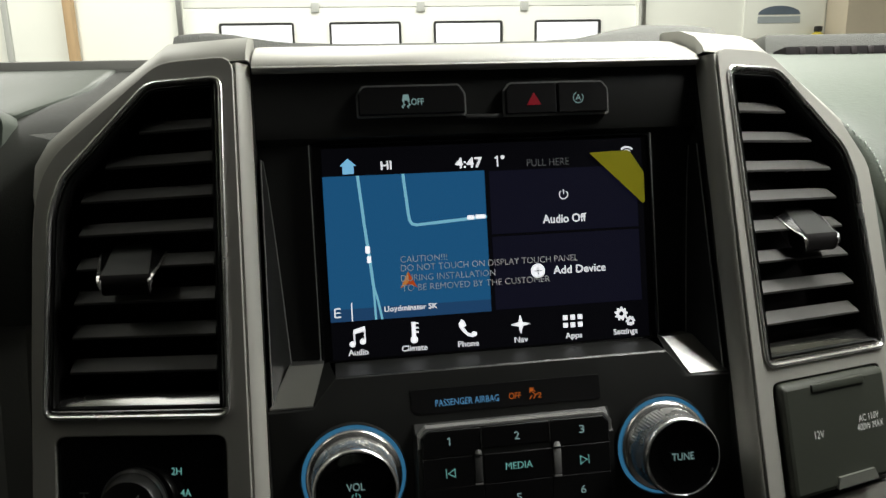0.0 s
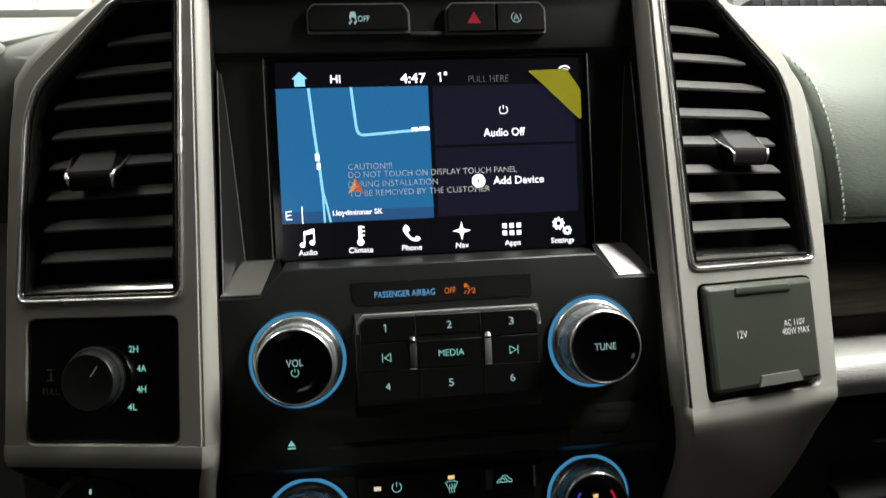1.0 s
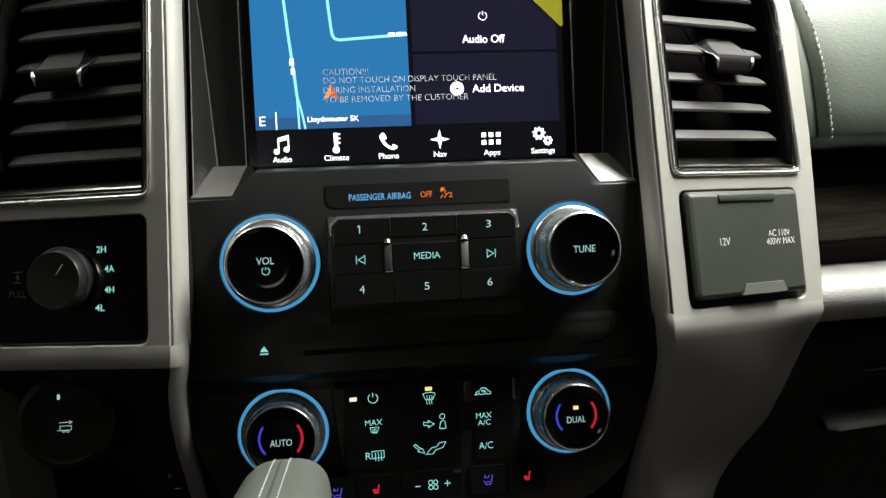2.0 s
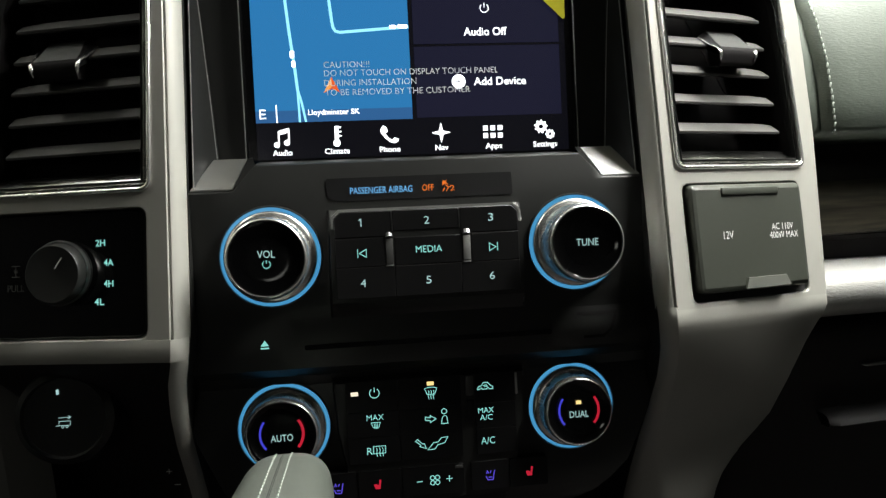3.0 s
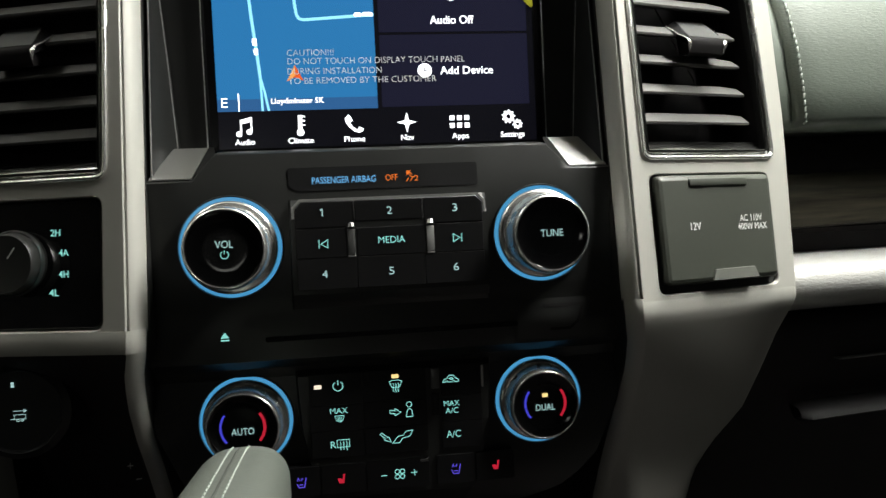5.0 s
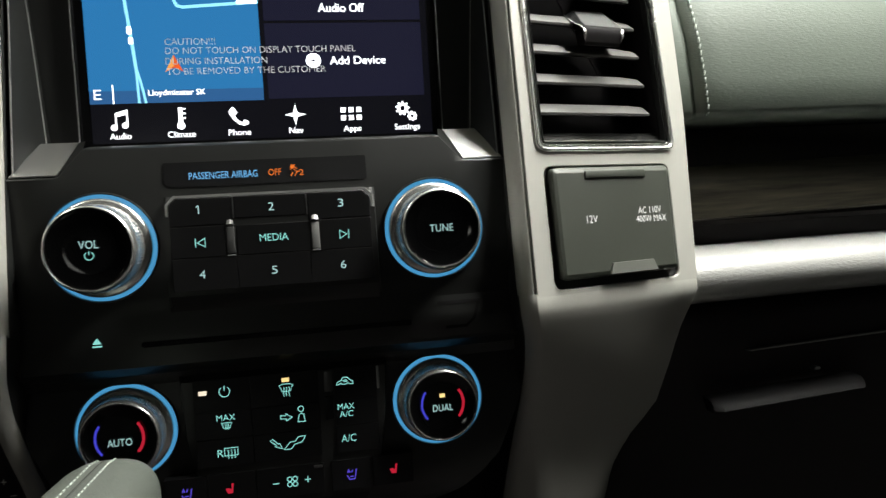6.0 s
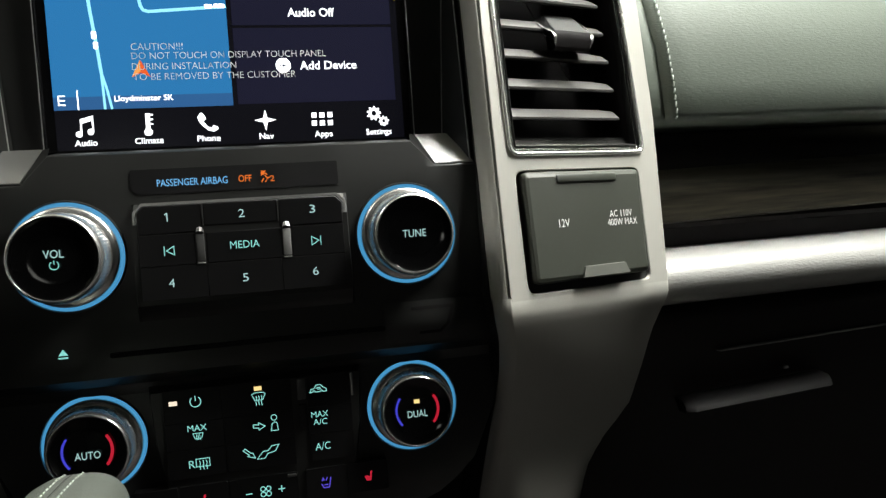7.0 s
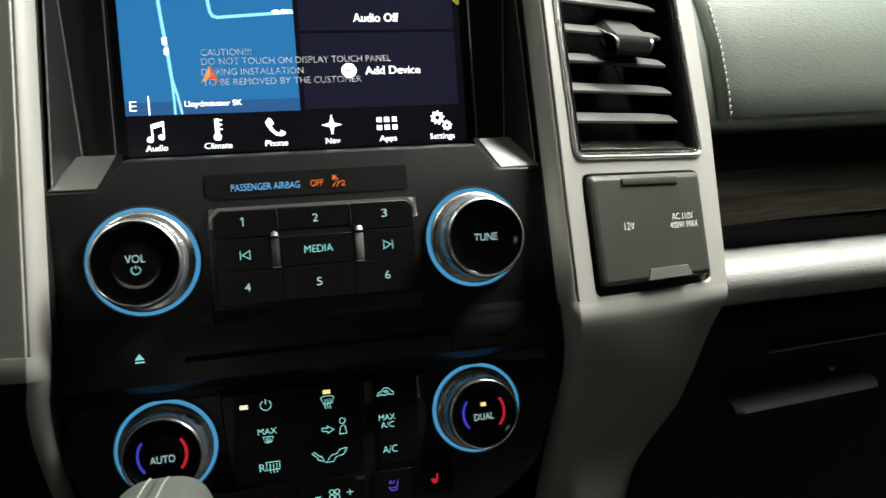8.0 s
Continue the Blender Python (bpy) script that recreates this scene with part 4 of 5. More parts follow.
# ---- rotary knobs ----
def rotary_knob(cx, cz, base, height, label, legend, size, legend_z):
    knob = thing("rotary_knob", (cx, base, cz), label, "knob", "rotary knobs on the centre panel")
    k = size
    part("light_ring", lathe([(0.0236 * k, base + 0.001), (0.0237 * k, base - 0.0017), (0.0252 * k, base - 0.0017), (0.0256 * k, base + 0.001)], cx, cz, 64, False), HALO, knob, "lit blue ring round the base")
    # lip added to keep the ring's light off the panel
    part("light_baffle", lathe([(0.0256 * k, base + 0.001), (0.0256 * k, base - 0.0023), (0.0260 * k, base - 0.0023), (0.0266 * k, base + 0.001)], cx, cz, 64, False), BLACK, knob, "black lip added to block the ring's side light")
    top_y = base - height
    part("skirt", lathe([(0.0236 * k, base + 0.001), (0.0236 * k, base - 0.0024), (0.0233 * k, base - 0.0036), (0.0224 * k, base - 0.0045), (0.0211 * k, base - 0.0050), (0.0205 * k, base - 0.0052)], cx, cz, 64, False), KNOBCHROME, knob, "bright chrome skirt")
    n = 150
    bm = bmesh.new()
    rows = []
    for y, r0 in ((base - 0.0048, 0.0206), (base - 0.0056, 0.0208), (top_y + 0.0054, 0.0198), (top_y + 0.0046, 0.0196)):
        rows.append([bm.verts.new((cx + (r0 * k - (0.00045 if i % 2 else 0)) * math.cos(2 * math.pi * i / n), y, cz + (r0 * k - (0.00045 if i % 2 else 0)) * math.sin(2 * math.pi * i / n))) for i in range(n)])
    for a, b in zip(rows, rows[1:]):
        for i in range(n):
            bm.faces.new((a[i - 1], a[i], b[i], b[i - 1]))
    part("grip_ring", bm, KNOBGRIP, knob, "knurled dark chrome grip ring", smooth=10)
    part("collar", lathe([(0.0196 * k, top_y + 0.0062), (0.0201 * k, top_y + 0.0054), (0.0202 * k, top_y + 0.0040), (0.0200 * k, top_y + 0.0022), (0.0196 * k, top_y + 0.0009), (0.0190 * k, top_y + 0.0001), (0.0186 * k, top_y - 0.0001), (0.0183 * k, top_y + 0.0004), (0.0182 * k, top_y + 0.003)], cx, cz, 64, False), KNOBCHROME, knob, "polished chrome collar")
    dish = [(0.0183 * k, top_y + 0.003), (0.0182 * k, top_y + 0.0006), (0.0178 * k, top_y + 0.0004), (0.0172 * k, top_y + 0.0008)]
    dish += [(0.0172 * k * c, top_y + 0.0008 + 0.0016 * (1 - max(0, (c - 0.55) / 0.45) ** 2)) for c in (0.97, 0.92, 0.86, 0.79, 0.71, 0.63, 0.55, 0.3, 0.01)]
    cap = part("cap", lathe(dish, cx, cz, 64), CAPBLACK, knob, "dished gloss black cap")
    y = top_y + 0.0010
    wide, tall = legend[1], 0.0038
    words("legend", legend[0], PALE, cap, y, cx, cz + legend_z, wide, tall, bold=0.0)
    if legend[0] == "VOL":
        icon("power_sign", TEAL, cap, y, cx, cz - 0.0029, 0.0022, strokes=power, width=0.2)
    if legend[0] in ("AUTO", "DUAL"):
        cold, hot = bmesh.new(), bmesh.new()
        add_stroke(cold, circle(cx, cz + 0.0008, 0.0112, 12, 142, 222), 0.0011, y)
        add_stroke(hot, circle(cx, cz + 0.0008, 0.0112, 12, 38, -42), 0.0014, y)
        part("cold_arc", cold, COLD, cap, "lit blue arc")
        part("hot_arc", hot, HOT, cap, "lit red arc")
    if legend[0] == "DUAL":
        part("status_light", box(cx - 0.0014, cx + 0.0014, y - 0.0001, y + 0.0004, cz + 0.0042, cz + 0.0062), LED, cap, "lit amber status light")
    return knob


rotary_knob(-0.0803, -0.0005, -0.0272, 0.0233, "chrome volume knob with black cap and blue ring", ("VOL", 0.0084), 1.0, 0.0022)
rotary_knob(0.0803, -0.0008, -0.0272, 0.0233, "chrome tuning knob with black cap and blue ring", ("TUNE", 0.0116), 1.0, 0.0004)
rotary_knob(-0.0806, -0.0948, -0.0050, 0.0178, "chrome temperature knob behind the gear lever", ("AUTO", 0.0115), 0.97, -0.0012)
rotary_knob(0.0806, -0.0948, -0.0050, 0.0178, "chrome temperature knob with black cap and arcs", ("DUAL", 0.0107), 0.97, -0.0012)

# ---- touch screen ----
screen = thing("touch_screen", (0, 0.004, 0.05), "lit touch screen showing a blue map and menu", "display")
part("bezel", ring_frame(rounded([(-0.0935, 0.0500), (0.0935, 0.0500), (0.0935, 0.1655), (-0.0935, 0.1655)], 0.002), [(0, 0.005), (0, 0.0005), (0.0012, -0.0004), (0.0018, 0.0006)]), GLOSS, screen, "thin gloss black bezel")
part("glass", box(-0.0925, 0.0925, 0.0004, 0.0045, 0.0505, 0.165), GLOSS, screen, "gloss black glass")
S = 0.0002
part("picture", box(-0.0875, 0.0880, S, 0.001, 0.0520, 0.1625), NIGHT, screen, "black lit picture ground")


def tile(name, x0, x1, z0, z1, mat, depth, label=""):
    bm = bmesh.new()
    add_fill(bm, [(x0, z0), (x1, z0), (x1, z1), (x0, z1)], S - depth)
    return part(name, bm, mat, screen, label)


tile("audio_tile", 0.0010, 0.0845, 0.1135, 0.1475, NAVY, 0.0001)
tile("phone_tile", 0.0010, 0.0845, 0.0725, 0.1120, NAVY, 0.0001)
tile("map_ground", -0.0875, -0.0015, 0.0785, 0.1480, MAP, 0.0001, "blue map ground")
tile("map_footer", -0.0875, -0.0015, 0.0720, 0.0785, MAPSTRIP, 0.0001, "dark blue map footer")
L = S - 0.0002
for line, wide in (([(-0.0693, 0.148), (-0.0672, 0.122), (-0.0652, 0.102), (-0.0642, 0.090)], 0.0016),
                   ([(-0.0455, 0.148), (-0.0437, 0.127), (-0.0432, 0.1235), (-0.0420, 0.1214), (-0.0395, 0.1207), (-0.0015, 0.1232)], 0.0016),
                   ([(-0.0643, 0.0905), (-0.0640, 0.082), (-0.0638, 0.072)], 0.0012), ([(-0.0642, 0.0903), (-0.0622, 0.082), (-0.0605, 0.072)], 0.0012)):
    road = bmesh.new()
    add_stroke(road, line, wide, L)
    part("map_road", road, ROAD, screen, "pale blue road on the map")
# unreadable road plates
for cx, cz, w, h in ((-0.0102, 0.1232, 0.0040, 0.0022), (-0.0048, 0.1234, 0.0056, 0.0022), (-0.0662, 0.1090, 0.0024, 0.0040), (-0.0657, 0.1038, 0.0022, 0.0036)):
    bm = bmesh.new()
    add_fill(bm, rounded([(cx - w / 2, cz - h / 2), (cx + w / 2, cz - h / 2), (cx + w / 2, cz + h / 2), (cx - w / 2, cz + h / 2)], 0.0008, 3), L - 0.0002)
    part("road_label", bm, WHITE, screen)
icon("compass_letter", WHITE, screen, L, -0.0835, 0.0768, 0.0022, strokes=[[(0.7, 1), (-0.7, 1), (-0.7, -1), (0.7, -1)], [(-0.7, 0), (0.6, 0)]], width=0.3)
icon("compass_bar", WHITE, screen, L, -0.0762, 0.0768, 0.0048, strokes=[[(0, 1), (0, -1)]], width=0.14)
words("place_name", "Lloydminster SK", WHITE, screen, L, -0.0450, 0.0773, 0.0282, 0.0030, bold=0.004)
icon("position_pointer", POINTER, screen, L - 0.0001, -0.0455, 0.0912, 0.0048, fills=[[(0, 1.1), (0.95, -0.75), (0, -0.3)], [(0, 1.1), (0, -0.3), (-0.95, -0.75)]])
icon("position_pointer", POINTERLIGHT, screen, L - 0.0002, -0.0455, 0.0912, 0.0048, fills=[[(0, 1.1), (0, -0.1), (-0.95, -0.75)]])
icon("home_sign", HOMEBLUE, screen, L, -0.0740, 0.1530, 0.0042, fills=[[(-1.05, 0.05), (0, 1), (1.05, 0.05), (0.7, 0.05), (0.7, -0.95), (-0.7, -0.95), (-0.7, 0.05)]])
words("cabin_temperature", "HI", WHITE, screen, L, -0.0540, 0.1530, 0.0056, 0.0046, bold=0.01)
words("clock_time", "4:47", WHITE, screen, L, -0.0098, 0.1526, 0.0146, 0.0056, bold=0.012)
icon("outside_temperature", WHITE, screen, L, 0.0060, 0.1526, 0.0028, strokes=[[(-0.5, 0.55), (0.05, 0.95)], [(0.0, 1.0), (0.0, -1.0)], circle(1.05, 0.72, 0.24, 12) + [True]], width=0.27)
icon("power_sign", WHITE, screen, L, 0.0420, 0.1330, 0.0028, strokes=power, width=0.16)
words("tile_text", "Audio Off", WHITE, screen, L, 0.0420, 0.1202, 0.0246, 0.0047, bold=0.006)
icon("add_sign", WHITE, screen, L, 0.0255, 0.0922, 0.0039, fills=[circle(0, 0, 1, 24)])
icon("add_cross", NAVY, screen, L - 0.0002, 0.0255, 0.0922, 0.0022, strokes=[[(-1, 0), (1, 0)], [(0, -1), (0, 1)]], width=0.3)
words("tile_text", "Add Device", WHITE, screen, L, 0.0492, 0.0922, 0.0300, 0.0045, bold=0.006)
icon("wireless_sign", WHITE, screen, L, 0.0795, 0.1552, 0.0036, fills=[circle(0, -0.6, 0.22, 10)], strokes=[circle(0, -0.6, 0.75, 9, 45, 135), circle(0, -0.6, 1.25, 9, 45, 135)], width=0.28)
MENU_Z = 0.0638
icon("menu_audio", WHITE, screen, L, -0.0740, MENU_Z, 0.0052, fills=[circle(-0.55, -0.75, 0.30, 12), circle(0.5, -0.55, 0.30, 12), [(-0.35, 0.7), (0.78, 1.0), (0.78, 0.55), (-0.35, 0.25)]], strokes=[[(-0.33, -0.75), (-0.33, 0.65)], [(0.72, -0.55), (0.72, 0.95)]], width=0.17)
icon("menu_climate", WHITE, screen, L, -0.0442, MENU_Z, 0.0052, fills=[circle(0, -0.75, 0.38, 14), [(-0.2, -0.6), (0.2, -0.6), (0.2, 1.05), (-0.2, 1.05)]], strokes=[[(0.1, 0.9), (0.5, 0.9)], [(0.1, 0.45), (0.5, 0.45)], [(0.1, 0.0), (0.5, 0.0)]], width=0.17)
icon("menu_phone", WHITE, screen, L, -0.0150, MENU_Z, 0.0050, fills=[[(-1.0, 0.55), (-0.65, 1.0), (-0.35, 0.8), (-0.15, 0.35), (-0.45, 0.1), (-0.05, -0.45), (0.35, -0.65), (0.55, -0.35), (1.0, -0.55), (0.95, -0.8), (0.55, -1.0), (0.0, -0.85), (-0.55, -0.35), (-0.9, 0.2)]])
icon("menu_navigation", WHITE, screen, L, 0.0142, MENU_Z, 0.0056, fills=[[(0, 1), (0.2, 0.2), (1, 0), (0.2, -0.2), (0, -1), (-0.2, -0.2), (-1, 0), (-0.2, 0.2)]])
icon("menu_apps", WHITE, screen, L, 0.0438, MENU_Z - 0.0004, 0.0062, fills=[[(a - 0.21, b - 0.21), (a + 0.21, b - 0.21), (a + 0.21, b + 0.21), (a - 0.21, b + 0.21)] for a in (-0.68, 0, 0.68) for b in (-0.34, 0.34)])


def gear(cx, cz, r, teeth):
    return [(cx + r * (1.0 if i % 4 < 2 else 0.72) * math.cos(2 * math.pi * i / (4 * teeth)), cz + r * (1.0 if i % 4 < 2 else 0.72) * math.sin(2 * math.pi * i / (4 * teeth))) for i in range(4 * teeth)]


icon("menu_settings", WHITE, screen, L, 0.0738, MENU_Z, 0.0054, fills=[gear(-0.35, 0.3, 0.72, 9), gear(0.6, -0.5, 0.52, 8)])
icon("settings_hole", NIGHT, screen, L - 0.0001, 0.0738, MENU_Z, 0.0054, fills=[circle(-0.35, 0.3, 0.27, 12), circle(0.6, -0.5, 0.19, 10)])
for label_text, x, w in (("Audio", -0.0740, 0.0104), ("Climate", -0.0442, 0.0136), ("Phone", -0.0150, 0.0114), ("Nav", 0.0142, 0.0074), ("Apps", 0.0440, 0.0095), ("Settings", 0.0740, 0.0138)):
    words("menu_text", label_text, WHITE, screen, L, x, 0.0556, w, 0.0032, bold=0.003)

# protective film, with its yellow pull corner and printed warning
film = thing("screen_protector", (0, 0.0, 0.06), "clear protective film with printed warning and yellow corner", "protective film")
F = -0.0006
bm = bmesh.new()
add_fill(bm, rounded([(0.0575, 0.1552), (0.0872, 0.1262), (0.0885, 0.1268), (0.0885, 0.1435), (0.0805, 0.1558)], 0.001, 3), F)
part("pull_corner", thick(bm, 0.0001), YELLOW, film, "yellow pull corner")
for text_body, x, z, w, h, mat in (("CAUTION!!!", -0.0368, 0.1030, 0.0250, 0.0036, FILMINK), ("DO NOT TOUCH ON DISPLAY TOUCH PANEL", -0.0005, 0.0984, 0.0975, 0.0036, FILMINK),
                                   ("DURING INSTALLATION", -0.0240, 0.0930, 0.0510, 0.0036, FILMINK), ("TO BE REMOVED BY THE CUSTOMER", -0.0088, 0.0878, 0.0810, 0.0036, FILMINK), ("PULL HERE", 0.0340, 0.1512, 0.0236, 0.0042, FILMDIM)):
    words("printed_text", text_body, mat, film, F, x, z, w, h, bold=-0.010)


# ---- air vents ----
def air_vent(side, label):
    vent = thing("air_vent", (side * 0.18, 0.0, 0.036), label, "air vent", "air vents beside the screen")
    outline = mirror(rounded(VENT, 0.006), side)
    bead = [(-0.0010 + 0.0016 * (1 - math.cos(radians(a))), 0.0010 - 0.0030 * math.sin(radians(a))) for a in range(0, 181, 20)]
    part("chrome_frame", ring_frame(outline, [(-0.0010, 0.004)] + bead + [(0.0023, 0.004)]), CHROME, vent, "polished chrome frame", warp=on_face, smooth=60)
    bead = [(0.0026 + 0.0006 * (1 - math.cos(radians(a))), 0.0012 - 0.0012 * math.sin(radians(a))) for a in range(0, 181, 30)]
    part("inner_bead", ring_frame(outline, [(0.0026, 0.004)] + bead + [(0.0038, 0.005)]), RIMCHROME, vent, "thin dark chrome inner bead", warp=on_face, smooth=60)
    part("inner_lip", ring_frame(outline, [(0.0040, 0.004), (0.0042, 0.0006), (0.0047, 0.0002), (0.0051, 0.0008), (0.0053, 0.006)]), SIDEGREY, vent, "thin dark inner lip", warp=on_face)
    part("duct", ring_frame(outline, [(0.0024, 0.0035), (0.0042, 0.0035), (0.0075, 0.012), (0.0085, 0.034), (0.045, 0.036)]), HOUSING, vent, "black duct", warp=on_face)
    part("sill", loft([[(side * x, y, z) for x in (0.1415, 0.18, 0.2210)] for y, z in ((0.0040, 0.0395), (0.0030, 0.0404), (0.0034, 0.0412), (0.0085, 0.0462), (0.0095, 0.0464), (0.0140, 0.0440))]), RIMCHROME, vent, "dark chrome sill", warp=on_face)
    back = bmesh.new()
    add_fill(back, inset(outline, 0.006), 0.035)
    part("duct_back", back, HOUSING, vent, warp=on_face)
    for k in range(8):
        z = 0.0615 + 0.01675 * k
        outer = 0.2155 - 0.0015 * k if z < 0.148 else 0.2140 - (z - 0.148) * 1.08 - 0.004
        inner = 0.1425 - 0.0003 * k
        blade = bmesh.new()
        # a blade whose top slopes down to a thin lip; its outer end is cut slantwise
        section = ((0.0050, -0.0054), (0.0045, -0.0042), (0.0108, 0.0014), (0.0128, 0.0010), (0.0100, -0.0050))
        ring_a = [blade.verts.new((side * inner, y, z + dz)) for y, dz in section]
        ring_b = [blade.verts.new((side * (outer - (0.013 if dz > 0.001 else 0.0)), y, z + dz)) for y, dz in section]
        blade.faces.new(ring_a)
        blade.faces.new(ring_b[::-1])
        for i in range(len(section)):
            blade.faces.new((ring_a[i - 1], ring_a[i], ring_b[i], ring_b[i - 1]))
        part("slat", blade, SLAT, vent, warp=on_face)
    cx, cz = side * 0.1835, 0.1045
    # section of the tab from the back of its top, over the nose, to the underside: y, z, half width
    corners = ((0.0125, 0.0136, 0.0104), (0.0060, 0.0085, 0.0110), (0.0005, 0.0037, 0.0117), (-0.0040, 0.0008, 0.0122), (-0.0056, -0.0006, 0.0124), (-0.0063, -0.0024, 0.0124), (-0.0058, -0.0052, 0.0122), (-0.0040, -0.0090, 0.0118), (-0.0015, -0.0102, 0.0114), (0.0115, -0.0070, 0.0100))
    bm = bmesh.new()
    left = [bm.verts.new((cx - w, y, cz + dz)) for y, dz, w in corners]
    right = [bm.verts.new((cx + w, y, cz + dz)) for y, dz, w in corners]
    bm.faces.new(left)
    bm.faces.new(right[::-1])
    for i in range(len(corners)):
        bm.faces.new((left[i - 1], left[i], right[i], right[i - 1]))
    tab = part("adjuster_tab", bm, HOUSING, vent, "dark adjuster tab with chrome cheeks", warp=on_face)
    plate = [[(cx + s * (w - 0.0006), y, cz + dz + 0.0004) for y, dz, w in corners[:5]] for s in (-1, 1)]
    part("top_plate", thick(loft(plate), 0.0006), TAB, tab, "dark grey grained top", warp=on_face)
    # wings that widen towards the back, each edged with a chrome bead that swells at the nose
    rim = ((0.0120, 0.0098, 0.0168, 0.0008), (0.0070, 0.0062, 0.0158, 0.0010), (0.0010, 0.0020, 0.0144, 0.0010), (-0.0040, -0.0004, 0.0131, 0.0013), (-0.0058, -0.0018, 0.0127, 0.0014), (-0.0062, -0.0040, 0.0125, 0.0012), (-0.0054, -0.0062, 0.0122, 0.0008), (-0.0044, -0.0080, 0.0120, 0.0004))
    for s in (-1, 1):
        wing = [[(cx + s * w0, y0, cz + z0), (cx + s * w1, y1, cz + z1), (cx + s * (w1 - 0.001), y1 + 0.001, cz + z1 - 0.004)] for (y0, z0, w0), (y1, z1, w1, r) in zip(corners[:5], rim[:5])]
        part("wing", loft(wing), TABFRONT, tab, "gloss black side wing", warp=on_face)
        rows = [[(cx + s * w + r * math.cos(radians(a)), y + r * 0.7 * math.sin(radians(a)), cz + dz + r * 0.7 * math.sin(radians(a))) for a in range(0, 360, 45)] for y, dz, w, r in rim]
        part("chrome_cheek", loft(rows, True), CHROME, tab, "chrome cheek", warp=on_face, smooth=70)
    return vent


air_vent(1, "black air vent with eight slats and chrome frame")
air_vent(-1, "black air vent with eight slats and chrome frame")

# ---- socket flap ----
flap = thing("socket_flap", (0.18, -0.03, -0.035), "dark grey hinged flap over the power sockets, closed", "socket cover")
part("recess", pierced(rounded([(0.1375, -0.0380), (0.2230, -0.0380), (0.2230, 0.0290), (0.1370, 0.0290)], 0.005), [rounded([(0.144, -0.031), (0.216, -0.031), (0.216, 0.022), (0.144, 0.022)], 0.003)], 0.003, 0.02), RUBBER, flap, "black recess round the flap", warp=on_face)
door_line = rounded([(0.1418, -0.0318), (0.2196, -0.0318), (0.2200, 0.0266), (0.1412, 0.0266)], 0.004)
part("door", ring_frame(door_line, [(0, 0.012), (0, -0.0022), (0.0012, -0.0042), (0.003, -0.0050)]), GREYTRIM, flap, warp=on_face)
plate = bmesh.new()
add_fill(plate, inset(door_line, 0.003), -0.0050)
part("door_face", plate, GREYTRIM, flap, warp=on_face)
part("hinge_bar", box(0.1615, 0.2015, -0.0062, -0.003, 0.0205, 0.0248, 0.0008), GREYTRIM, flap, "raised hinge bar", warp=on_face)
part("pull_tab", prism([(0.1715, -0.0305), (0.2030, -0.0305), (0.2005, -0.0248), (0.1735, -0.0248)], -0.0066, -0.003), material("tab_grey", (0.12, 0.124, 0.108), 0.45, 0, 0.2, 900, 0.06, 60, 0.1, 2500), flap, "paler pull tab", warp=on_face)
words("printed_text", "12V", PRINT, flap, -0.0054, 0.1634, -0.0010, 0.0068, 0.0043, warp=on_face)
words("printed_text", "AC 110V", PRINT, flap, -0.0054, 0.2020, 0.0022, 0.0158, 0.0038, warp=on_face)
words("printed_text", "400W MAX", PRINT, flap, -0.0054, 0.2026, -0.0025, 0.0208, 0.0038, warp=on_face)

# ---- four wheel drive switch ----
drive = thing("drive_mode_switch", (-0.18, -0.02, -0.035), "black rotary drive mode switch in a gloss panel", "switch")
part("switch_panel", prism(mirror(rounded([(0.1400, -0.0360), (0.2212, -0.0360), (0.2212, 0.0270), (0.1395, 0.0270)], 0.005), -1), 0.002, 0.016), GLOSS, drive, warp=on_face, bevel=0.0012)
dial = part("dial", lathe([(0.0158, 0.004), (0.0152, -0.004), (0.0144, -0.011), (0.0136, -0.0124), (0.0126, -0.0122), (0.0002, -0.0116)], -0.1830, -0.0030, 40), BLACK, drive, "ribbed black dial", warp=on_face)
part("dial_band", lathe([(0.0157, -0.0010), (0.0162, -0.0030), (0.0155, -0.0050)], -0.1830, -0.0030, 40, False), KNURL, dial, "dark chrome band", warp=on_face)
icon("dial_mark", PRINT, dial, -0.0127, -0.1795, 0.0022, 0.0026, strokes=[[(-0.7, -1), (0.7, 1)]], width=0.26, warp=on_face)
for body_text, x, z in (("2H", -0.1630, 0.0110), ("4A", -0.1588, 0.0012), ("4H", -0.1590, -0.0092), ("4L", -0.1640, -0.0180)):
    words("legend", body_text, TEAL, drive, 0.0016, x, z, 0.0050, 0.0034, warp=on_face, bold=0.01)
words("printed_text", "PULL", DIMPRINT, drive, 0.0016, -0.2085, -0.0100, 0.0090, 0.0036, warp=on_face)
icon("axle_sign", DIMPRINT, drive, 0.0016, -0.2085, -0.0020, 0.0034, strokes=[[(-0.7, 0.9), (0.7, 0.9)], [(0, 0.9), (0, -0.7)], [(-0.6, -0.7), (0.6, -0.7)], [(-0.3, 0.3), (0.3, -0.1)], [(0.3, 0.3), (-0.3, -0.1)]], width=0.16, warp=on_face)

